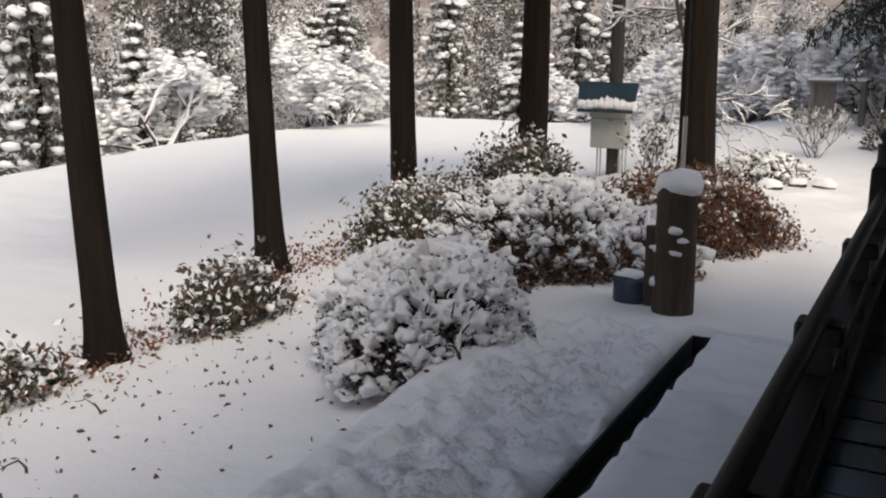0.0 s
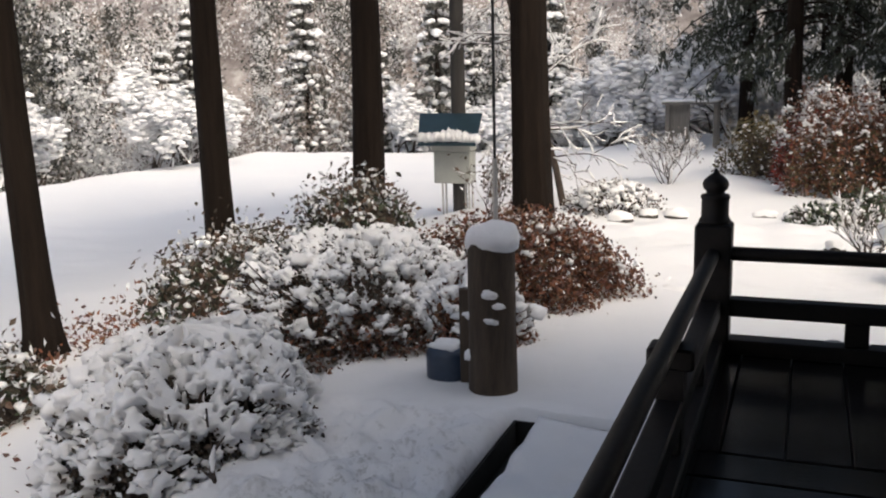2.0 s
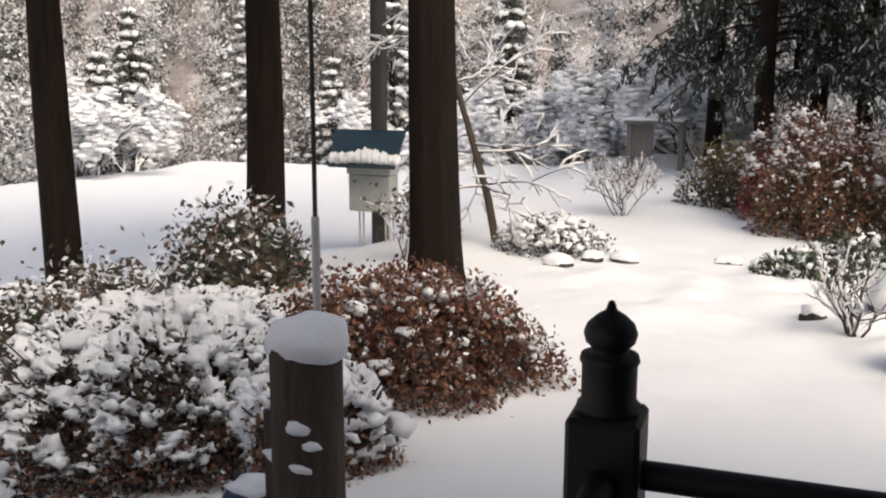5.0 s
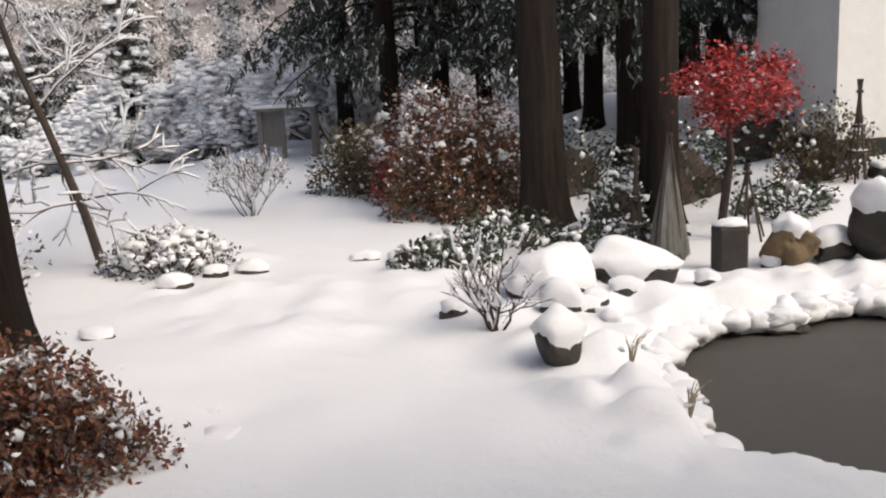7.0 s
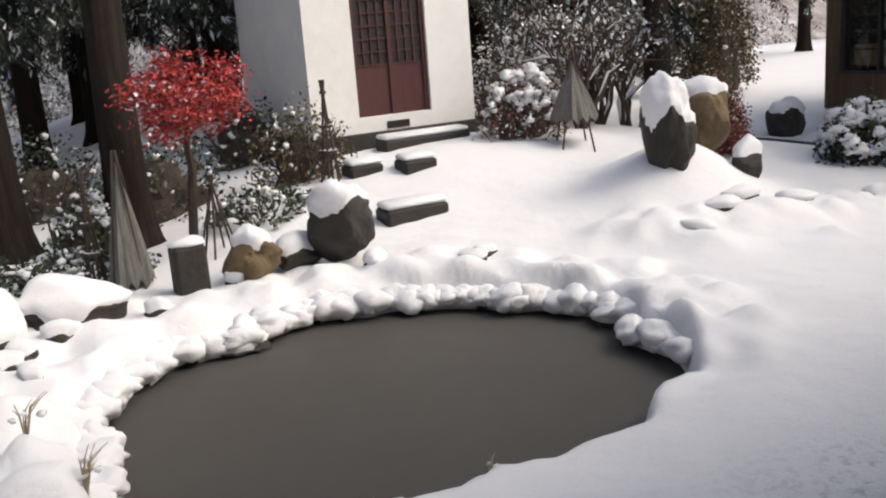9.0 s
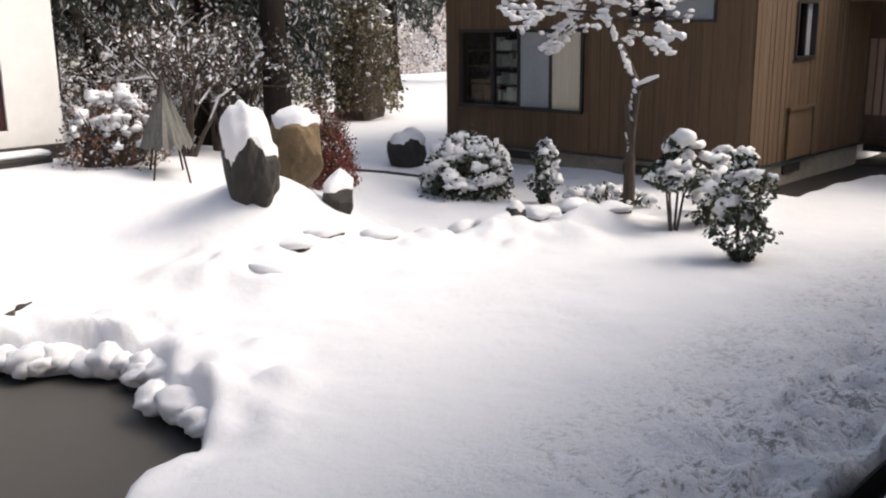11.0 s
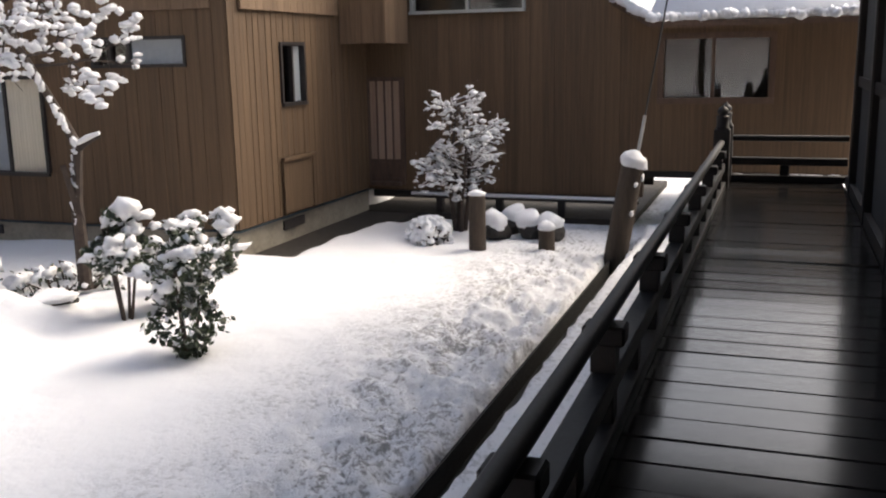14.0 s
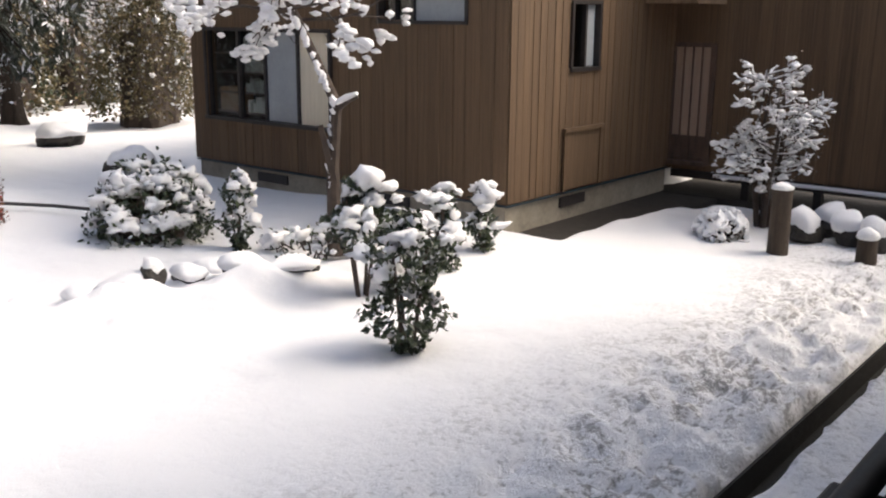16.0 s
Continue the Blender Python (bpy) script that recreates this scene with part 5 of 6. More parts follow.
for k in range(70):
    s = rs.uniform(0.15, 1)
    c = np.array([np.interp(s, np.linspace(0, 1, 6), tr[:, m]) for m in range(3)])
    white.blob(c + [-0.045, rs.uniform(-0.02, 0.02), 0.03], (0.035, 0.035, rs.uniform(0.025, 0.07)), k, 0.6, 1)
br = []
for k in range(11):
    b = tr[4] + (tr[5] - tr[4]) * rs.uniform(-0.5, 1)
    grow(rs, b, np.array([rs.normal() * 0.5, rs.normal() * 1.0 + 0.25, 0.12]), 0.75, 0.022, 3, br, 0.6, 0.0, (2, 3))
for p, m, e, rad, lv in br:
    wood.tube([p, m, e], [rad, rad * 0.8, rad * 0.5], 5, caps=False)
    for s in (0.3, 0.7, 1.0):
        if rs.rand() < 0.8:
            white.blob(p + (e - p) * s + [0, 0, rad + 0.015], (rs.uniform(0.04, 0.085), rs.uniform(0.04, 0.085), rs.uniform(0.025, 0.05)), rs.randint(900), 0.4, 1)
part("limb", wood, TWIG, th)
tagged(part("heavy_snow", white, SNOW, th, "thick ridges of snow on the branches", True), kind="stuff")
# small round-headed tree by the stake, with its rising stems
th = thing("small_tree", "small upswept oval tree loaded with clumped snow", "tree", (19.3, 10.62, -1.05))
wood, white, rs, br = Shape(), Shape(), np.random.RandomState(58), []
for k in range(4):
    a = k * 1.6 + 0.4
    st = np.array([(0.05 * math.cos(a), 0.05 * math.sin(a), -0.2), (0.12 * math.cos(a), 0.14 * math.sin(a), 0.5), (0.16 * math.cos(a + 0.4), 0.2 * math.sin(a + 0.4), 1.2), (0.08 * math.cos(a), 0.1 * math.sin(a), 2.0)])
    wood.tube(st, [0.045, 0.036, 0.026, 0.01], 7)
    for q in range(15):
        t = rs.uniform(0.30, 0.97)
        c = np.array([np.interp(t, np.linspace(0, 1, 4), st[:, m]) for m in range(3)])
        up = (c[2] - 0.55) / 1.7
        ln = 0.37 * math.sqrt(max(0.05, 1 - (2 * up - 0.85) ** 2 * 0.8))
        b = rs.uniform(0, 6.28)
        grow(rs, c, np.array([math.cos(b), math.sin(b), rs.uniform(0.05, 0.5)]), ln, 0.011, 2, br, 0.45, 0.06, (2, 3))
tips = []
for p, m, e, rad, lv in br:
    wood.tube([p, m, e], np.maximum([rad, rad * 0.8, rad * 0.5], 0.003), 4, caps=False)
    if rs.rand() < 0.7:
        white.tube([p + [0, 0, 0.01], m + [0, 0, 0.016], e + [0, 0, 0.01]], [0.005, rs.uniform(0.009, 0.016), 0.006], 5)
    if lv <= 1 and rs.rand() < 0.85:
        white.blob(p + (e - p) * rs.uniform(0.4, 1) + [0, 0, 0.012], rs.uniform(0.5, 1.25) * np.array([0.052, 0.052, 0.028]), rs.randint(999), 0.7, 1)
        tips.append(e)
tips = np.array(tips)
part("crown_wood", wood, TWIG, th)
tagged(part("snow_load", white, SNOW, th, "clumps of snow on every twig", True), kind="stuff")
c = tips[rs.randint(0, len(tips), 700)] + rs.normal(size=(700, 3)) * 0.05
part("foliage", Shape().leaves(c, rs.uniform(0.03, 0.06, 700), rs, ratio=0.6), LEAF_DUSTED, th)
bush("low_shrub", 18.3, 10.75, 0.34, 0.3, 0.34, LEAF_DUSTED, "low twigs under snow beside the small tree", 59, 260, 40, 0.06, 0.05, shell=0.6)


def camellia(x, y, h, r, seed, label, n_snow=26, z=None, base=0.0):
    """A leafy evergreen with large glossy leaves and pads of snow on them."""
    rs = np.random.RandomState(seed)
    th = thing("camellia", label, "shrub", (x, y, gz_at(x, y) if z is None else z), "garden evergreens")
    s = Shape()
    for k in range(4):
        a = rs.uniform(0, 6.28)
        s.tube([(0.03 * math.cos(a), 0.03 * math.sin(a), -0.1), (r * 0.3 * math.cos(a), r * 0.3 * math.sin(a), h * 0.4), (r * 0.5 * math.cos(a), r * 0.5 * math.sin(a), h * 0.85)], [0.02, 0.016, 0.008], 6)
    part("stem", s, TWIG, th)
    n = int(900 * r * h / 0.3)
    t = base + (1 - base) * rs.rand(n)
    prof = r * (0.45 + 0.75 * np.sin(np.pi * np.clip(t * 0.85 + 0.12, 0, 1))) * (0.75 + 0.3 * np.sin(t * 14 + seed))
    a = rs.uniform(0, 6.28, n)
    q = np.sqrt(rs.uniform(0.2, 1, n))
    p = np.stack([prof * q * np.cos(a), prof * q * np.sin(a), t * h], 1)
    part("foliage", Shape().leaves(p, rs.uniform(0.05, 0.10, n), rs, ratio=0.6), LEAF_EVERGREEN, th, "glossy dark green leaves")
    k = rs.randint(0, n, n_snow)
    top = p[k] * [0.9, 0.9, 1] + [0, 0, 0.03]
    top = top[top[:, 2] > h * 0.35]
    white = Shape().blobs(top, rs.uniform(0.4, 1.5, len(top))[:, None] * np.array([0.07, 0.07, 0.05]) * rs.uniform(0.7, 1.3, (len(top), 3)), seed, 0.85, 2, freq=2.5)
    for k in range(6):
        white.blob((rs.normal() * r * 0.45, rs.normal() * r * 0.45, h * rs.uniform(0.72, 1.0)), rs.uniform(0.5, 1.0) * np.array([0.11, 0.10, 0.06]), seed + k, 0.9, 2, 2.5)
    tagged(part("snow_load", white, SNOW, th, "pads of snow on the leaves", True), kind="stuff")
    return th


camellia(12.62, 10.95, 1.15, 0.36, 61, "bushy dark evergreen with snow pads", 30)
camellia(13.5, 12.3, 1.15, 0.36, 62, "open evergreen on bare stems with snow on top", 34, base=0.45)
camellia(14.0, 12.1, 0.7, 0.28, 63, "small evergreen weighed down by snow", 34)
camellia(14.8, 12.35, 0.85, 0.22, 64, "small evergreen weighed down by snow", 26)
camellia(15.7, 12.5, 0.75, 0.20, 65, "small evergreen weighed down by snow", 24)
camellia(13.95, 14.7, 0.9, 0.22, 66, "narrow evergreen capped with snow", 30)
bush("camellia", 13.6, 15.9, 0.75, 0.6, 0.85, LEAF_EVERGREEN, "rounded evergreen bush heaped with snow", 67, 2600, 420, 0.085, 0.08, group="garden evergreens")
bush("low_shrub", 14.4, 13.9, 0.5, 0.7, 0.22, LEAF_EVERGREEN, "low plants poking through the snow", 68, 220, 60, 0.07, 0.07)
# red maples and russet bushes by the grove
part("trunk", Shape().tube([(-0.1, 0.1, -1.5), (-0.05, 0, -0.5), (0, 0, 0)], [0.06, 0.055, 0.05], 8), TWIG, twiggy("red_maple", 4.05, 17.5, "small maple with vivid red leaves dusted with snow", "tree", 71, 1, 0.95, 0.05, 4, 0.15, spread_k=0.8, up=-0.08, kids=(3, 3), z=0.02, leaf=LEAF_RED, n_leaf=4200, leaf_size=0.07))
for ob in scene.objects:
    if ob.name == "red_maple":
        ob.scale = (1.0, 1.0, 0.72)
bush("red_bush", 0.9, 20.6, 1.15, 1.0, 1.75, LEAF_RUSSET, "snow-dusted red and orange bush at the grove's edge", 72, 8000, 420, 0.045, 0.07, leaf2=LEAF_OLIVE, z=-1.1, gap=0.72, snow_low=0.5)
bush("red_bush", 0.3, 22.3, 0.9, 0.9, 1.9, LEAF_RUSSET, "tall maple bush with red leaves under snow", 73, 6500, 600, 0.05, 0.06, leaf2=LEAF_RED, z=-1.1, gap=0.66, snow_low=0.4)
bush("tan_shrub", -0.9, 23.6, 0.9, 0.9, 1.2, LEAF_OLIVE, "tan withered shrub at the path's edge", 74, 2200, 60, 0.05, 0.08, leaf2=LEAF_DUSTED)
bush("olive_shrub", 6.0, 19.3, 0.75, 0.5, 1.05, LEAF_OLIVE, "olive-brown bush before the storehouse", 75, 1500, 30, 0.05, 0.07)
for x, y, rx, h, sd in ((1.2, 17.6, 0.9, 0.5, 81), (2.6, 17.4, 0.8, 0.35, 82), (0.4, 16.9, 0.6, 0.35, 83), (2.9, 18.6, 0.5, 0.75, 84), (5.0, 18.2, 0.7, 0.4, 85), (4.2, 20.3, 1.0, 1.1, 86), (2.7, 22.3, 1.1, 1.3, 87), (6.0, 22, 0.9, 1.0, 88)):
    bush("evergreen_shrub", x, y, rx, rx * 0.8, h, LEAF_EVERGREEN, "low dark groundcover shrub speckled with snow", sd, int(900 * rx), 60, 0.05, 0.09, group="undergrowth of the grove")
bush("russet_bush", 9.6, 19.0, 0.75, 0.6, 1.0, LEAF_RUSSET, "pinkish frosted bush beside the storehouse", 89, 1700, 170, 0.07, 0.06, leaf2=LEAF_FROSTED)
bush("russet_bush", 11.9, 17.25, 0.5, 0.55, 1.05, LEAF_RUSSET, "bright russet bush behind the standing rocks", 90, 7000, 60, 0.035, 0.045, leaf2=LEAF_RED)
bush("frosted_bush", 10.6, 20.8, 1.2, 1.0, 1.5, LEAF_FROSTED, "grey frosted bush beside the storehouse wall", 91, 2200, 70, 0.06, 0.07)
for x, y, sd in ((11.2, 19.6, 92), (12.4, 20.8, 93), (13.6, 21.5, 94), (11.8, 22.5, 95)):
    twiggy("bare_tree", x, y, "dense brown leafless shrub tree", "tree", sd, 5, 1.05, 0.045, 4, 0.3, spread_k=0.45, up=0.25, kids=(2, 3), min_r=0.006, leaf=LEAF_DUSTED, n_leaf=1400, leaf_size=0.08, group="thicket behind the rocks")
for x, y, sd in ((22, 33, 96), (19.5, 32, 97), (17.2, 33.5, 98)):
    bush("golden_bush", x, y, 1.8, 1.6, 3.0, LEAF_OLIVE, "yellowish-green tree foliage behind the house", sd, 2600, 40, 0.08, 0.14, leaf2=LEAF_EVERGREEN)
bush("golden_bush", 20.6, 26.5, 1.3, 1.2, 3.3, LEAF_OLIVE, "yellowish-green tree foliage behind the house corner", 99, 5200, 60, 0.08, 0.10, leaf2=LEAF_OLIVE, z=-0.7)


# ---- rocks ----
def rock(x, y, rx, ry, h, seed, mat=ROCK, cap=0.5, z=None, name="rock", label="dark garden rock capped with snow", group="garden rocks", over=1.03):
    """A stone sunk in the snow with a cushion of snow on top; cap: how much of its height is covered."""
    th = thing(name, label, "rock", (x, y, gz_at(x, y) if z is None else z), group)
    stone = Shape().blob((0, 0, h * 0.35), (rx, ry, h * 0.7), seed, 0.22, 4 if rx > 0.3 and h > 0.4 else 3, angular=0.75)
    part("stone", stone, mat, th)
    if cap:
        v, f = stone.v[0], stone.f[0][0]
        up = (v - [0, 0, h * 0.35]) / (np.array([rx, ry, h * 0.7]) ** 2)
        up = up[:, 2] / (np.linalg.norm(up, axis=1) + 1e-6)
        rag = vnoise(v[:, 0] * 5 + seed, v[:, 1] * 5 + v[:, 2] * 3) - 0.5 + 0.5 * (vnoise(v[:, 0] * 13 + seed, v[:, 1] * 13 + v[:, 2] * 9) - 0.5)
        k = step(-0.10, 0.16, up + 0.45 * rag - (0.95 - 1.05 * cap))
        puff = 0.035 + 0.05 * min(rx, 0.5) * vnoise(v[:, 0] * 7 + seed, v[:, 1] * 7)
        c = np.array([0, 0, h * 0.35])
        d = v - c
        d = d / (np.linalg.norm(d, axis=1)[:, None] + 1e-6)
        w = c + (v - c) * (0.90 + 0.10 * k)[:, None] + d * (k * puff)[:, None] + np.stack([0 * k, 0 * k, k * puff * 0.9], 1)
        part("snow_cap", Shape().add(w, f), SNOW, th, "soft cushion of snow", True)
    return th


rock(1.25, 13.15, 0.22, 0.2, 0.36, 1, cap=0.72)
rock(2.35, 15.35, 0.55, 0.32, 0.50, 2, cap=0.78, z=-1.06, label="flat dark rock under a thick snow cushion")
rock(1.5, 15.2, 0.46, 0.4, 0.50, 3, cap=1.0, z=-1.10, label="rounded rock buried in snow")
rock(1.45, 14.5, 0.2, 0.2, 0.36, 4, cap=0.8, z=-1.08)
rock(5.17, 15.95, 0.42, 0.36, 0.56, 17, ROCK, 0.36, z=-0.80, label="big blocky dark boulder with a little snow")
rock(4.2, 15.95, 0.32, 0.26, 0.44, 7, ROCK_BROWN, 0.3, label="brown leaning rock with snow on its back")
rock(4.75, 16.1, 0.3, 0.2, 0.3, 8, cap=0.5)
th = thing("cut_stone", "squared upright stone block capped with snow", "stone", (3.54, 16.0, gz_at(3.54, 16.0)), "garden rocks")
part("stone", Shape().box(-0.17, 0.17, -0.15, 0.15, -0.1, 0.50, bevel=0.04), ROCK, th)
part("snow_cap", Shape().blob((0, 0, 0.50), (0.18, 0.16, 0.08), 3, 0.2, 3, flat=-0.1), SNOW, th, "", True)
rock(9.46, 15.5, 0.31, 0.34, 0.90, 9, ROCK, 0.80, z=-0.40, name="standing_rock", label="tall dark standing rock with a high snow hat", over=0.85)
rock(10.5, 15.95, 0.40, 0.40, 0.92, 10, ROCK_BROWN, 0.42, z=-0.42, name="standing_rock", label="tall ochre-brown standing rock capped with snow")
rock(10.55, 15.25, 0.24, 0.22, 0.40, 11, cap=0.6)
rock(15.4, 19.0, 0.45, 0.4, 0.6, 12, cap=0.45, label="dark rock on the snowy path behind the garden")
rock(17.3, 24.5, 0.6, 0.5, 0.45, 13, cap=0.9, label="low rock covered with snow")
rs = np.random.RandomState(77)
for k, (x, y) in enumerate(((12.0, 13.9), (11.2, 14.3), (12.9, 13.4), (13.3, 13.1), (10.4, 14.3), (9.2, 14.3), (8.6, 14.0), (11.7, 14.2), (12.55, 13.75), (9.9, 14.7), (13.0, 14.0))):
    rock(x, y, rs.uniform(0.14, 0.34), rs.uniform(0.12, 0.24), rs.uniform(0.10, 0.2), 100 + k, cap=rs.uniform(0.75, 1.0), z=gz_at(x, y) - 0.07, label="small edging rock nearly buried in snow", group="edging rocks", over=1.08)
rock(12.15, 13.75, 0.14, 0.12, 0.24, 120, cap=0.3, label="small black edging rock", group="edging rocks")
for k, (x, y, c) in enumerate(((-2.7, 16.65, 0.5), (-2.3, 17.1, 0.5), (-1.9, 17.3, 0.6), (-2.9, 14.6, 0.5), (-0.54, 17.6, 0.5), (-0.15, 17.45, 0.6), (-1.48, 12.4, 0.2), (-1.28, 12.0, 0.2), (-1.6, 11.7, 0.2), (0.45, 14.7, 0.5), (0.2, 17.0, 0.7))):
    rock(x, y, rs.uniform(0.13, 0.22), rs.uniform(0.10, 0.16), rs.uniform(0.12, 0.20) if c > 0.3 else 0.05, 130 + k, cap=c * 0.5, z=gz_at(x, y) - 0.07, label="small dark rock edging the snowy path", group="path rocks")
for k in range(20):
    a = 2 * np.pi * (k + rs.uniform(-0.3, 0.3)) / 20
    if 3.3 < a < 6.1:
        continue
    lo, hi = 1.0, 4.0
    for _ in range(24):
        mid = (lo + hi) / 2
        lo, hi = (mid, hi) if pond_edge(POND[0] + mid * math.cos(a), POND[1] + mid * math.sin(a)) < 0 else (lo, mid)
    d = lo + rs.uniform(0.02, 0.22)
    x, y = POND[0] + d * math.cos(a), POND[1] + d * math.sin(a)
    rock(x, y, rs.uniform(0.12, 0.30), rs.uniform(0.12, 0.24), rs.uniform(0.14, 0.24), 200 + k, cap=rs.uniform(0.5, 0.9), z=-1.44 + 0.3 * (d - lo), label="dark pond-edge rock under a snow cushion", group="pond edge rocks", over=1.12)
for x, y, wx, h in ((8.2, 19.75, 1.5, 0.0), (6.7, 18.75, 0.5, 0.0), (7.35, 18.35, 0.5, 0.0), (6.55, 16.9, 0.85, 0)):
    th = thing("stepping_stone", "dark flat stepping stone under snow", "stone", (x, y, gz_at(x, y)), "steps to the storehouse")
    part("stone", Shape().box(-wx / 2, wx / 2, -0.2, 0.2, -0.1, 0.12, bevel=0.03), ROCK, th)
    part("snow_cap", Shape().box(-wx / 2 + 0.01, wx / 2 - 0.01, -0.19, 0.19, 0.121, 0.20, bevel=0.035), SNOW, th, "", True)


# soft cushions of snow overhanging the pond's rim
rs = np.random.RandomState(88)
lumps = Shape()
for k in range(125):
    a = -0.5 + 4.2 * (k + rs.uniform(-0.4, 0.4)) / 125
    lo, hi = 1.0, 4.0
    for _ in range(18):
        mid = (lo + hi) / 2
        lo, hi = (mid, hi) if pond_edge(POND[0] + mid * math.cos(a), POND[1] + mid * math.sin(a)) < 0 else (lo, mid)
    d = lo + rs.uniform(-0.02, 0.12)
    r = rs.uniform(0.08, 0.165)
    lumps.blob((POND[0] + d * math.cos(a), POND[1] + d * math.sin(a), -1.25 + rs.uniform(-0.03, 0.03)), (r * 1.2, r * 1.2, r * rs.uniform(0.7, 0.9)), k, 0.28, 3, 1.7)
tagged(part("snow_cushion", lumps, SNOW, None, "", True), "soft rounded cushions of snow round the pond", "snow", "", "stuff")
for k in range(12):
    a, d = rs.uniform(0.3, 3.3), rs.uniform(0.25, 0.9)
    x, y = POND[0] + (2.25 + d) * math.cos(a), POND[1] + (2.2 + d) * math.sin(a)
    if pond_edge(x, y) < 0.05:
        continue
    rock(x, y, rs.uniform(0.10, 0.22), rs.uniform(0.08, 0.14), rs.uniform(0.10, 0.18), 700 + k, cap=rs.uniform(0.3, 0.5), z=gz_at(x, y) - 0.09, label="small black stone showing through the snow", group="stones by the pond")


# ---- storehouse ----
kura = thing("storehouse", "white plastered storehouse with a dark red door", "storehouse", (6.55, 20.2, 0))
DX0, DX1, DZ0, DZ1 = 0.79, 2.07, 0.06, 1.95
b = Shape().box(0, DX0, 0, 0.25, -0.18, 4.6).box(DX1, 2.87, 0, 0.25, -0.18, 4.6).box(DX0, DX1, 0, 0.25, DZ1, 4.6).box(DX0, DX1, 0, 0.25, -0.18, DZ0)
part("wall", b, PLASTER, kura)
for span in ((0, 0.25, 0.25, 3.4), (2.62, 2.87, 0.25, 3.4), (0.25, 2.62, 3.15, 3.4)):
    part("wall", Shape().box(*span, -0.18, 4.6), PLASTER, kura)
part("foundation", Shape().box(-0.06, 2.93, -0.06, 3.46, -1.2, -0.18, bevel=0.02), ROCK, kura, "dark stone plinth")
part("foundation_vent", Shape().box(1.25, 1.65, -0.012, 0.0, -0.15, -0.04), DARK_FRAME, kura)
dr = part("door", Shape().box(DX0, DX0 + 0.07, 0.06, 0.16, DZ0, DZ1).box(DX1 - 0.07, DX1, 0.06, 0.16, DZ0, DZ1).box(DX0 + 0.07, DX1 - 0.07, 0.06, 0.16, DZ1 - 0.07, DZ1).box(1.40, 1.46, 0.055, 0.16, DZ0, DZ1 - 0.07), MAROON, kura, "dark red double door with latticed panes")
part("door_panel", Shape().box(DX0 + 0.07, DX1 - 0.07, 0.09, 0.14, DZ0, 0.84), MAROON, dr)
lat = Shape()
for k in range(1, 4):
    for x0, x1 in ((DX0 + 0.07, 1.40), (1.46, DX1 - 0.07)):
        xx = x0 + (x1 - x0) * k / 4
        lat.box(xx - 0.012, xx + 0.012, 0.075, 0.10, 0.84, DZ1 - 0.07)
for k in range(0, 6):
    lat.box(DX0 + 0.07, DX1 - 0.07, 0.07, 0.095, 0.84 + 0.2 * k, 0.865 + 0.2 * k)
part("lattice", lat, MAROON, dr)
part("pane", Shape().box(DX0 + 0.07, DX1 - 0.07, 0.105, 0.12, 0.84, DZ1 - 0.07), DARK_FRAME, dr)
rf = Shape().add([(-0.5, -0.6, 4.5), (3.4, -0.6, 4.5), (3.4, 4.0, 4.5), (-0.5, 4.0, 4.5), (1.5, -0.6, 5.8), (1.5, 4.0, 5.8)], [(0, 4, 5, 3), (1, 2, 5, 4), (0, 3, 2, 1)])
part("roof", rf, SNOW, kura, "snow-covered roof")


# ---- posts, poles and odds ----
def old_post(x, y, z, h, r, lean, seed, pipe):
    """A weathered round timber post with a snow hat, ledges of snow, and a thin pipe and cable behind it."""
    th = thing("wooden_post", "old weathered timber post with a snow hat", "post", (x, y, z))
    th.rotation_euler = (radians(lean[0]), radians(lean[1]), 0)
    n = 18
    a = np.linspace(0, 2 * np.pi, n, endpoint=False)
    zs = np.linspace(-0.3, h, 14)
    v = [(r * (1 + 0.05 * math.sin(3 * t + seed) + 0.04 * (float(vnoise(t * 2, zz * 4 + seed)) - 0.5)) * math.cos(t) * (1.04 - 0.05 * zz), r * (1 + 0.05 * math.sin(2 * t)) * math.sin(t) * (1.04 - 0.05 * zz), zz) for zz in zs for t in a]
    f = [(i * n + j, i * n + (j + 1) % n, (i + 1) * n + (j + 1) % n, (i + 1) * n + j) for i in range(13) for j in range(n)]
    part("shaft", Shape().add(v, f), POST_WOOD, th, "", True)
    s = Shape().blob((0, 0, h), (r * 1.12, r * 1.12, 0.17), seed, 0.2, 3, flat=-0.35)
    part("snow_cap", s, SNOW, th, "rounded hat of snow", True)
    s = Shape()
    rs = np.random.RandomState(seed)
    for _ in range(5):
        t, zz = rs.uniform(3.2, 6.2), rs.uniform(0.35, h - 0.15)
        s.blob((r * 0.97 * math.cos(t), r * 0.97 * math.sin(t), zz), (0.06, 0.025, rs.uniform(0.025, 0.07)), rs.randint(99), 0.4, 2)
    tagged(part("snow_patch", s, SNOW, th, "patches of clinging snow", True), kind="stuff")
    p = part("pipe", Shape().tube([(pipe[0], pipe[1], 0.2), (pipe[0], pipe[1], h + 0.62)], 0.022, 8), PVC, th, "pale thin pipe")
    part("cable", Shape().tube([(pipe[0], pipe[1], h + 0.6), (pipe[0], pipe[1], h + 2.6)], 0.012, 6), CABLE, p, "black cable to the eaves")
    return th


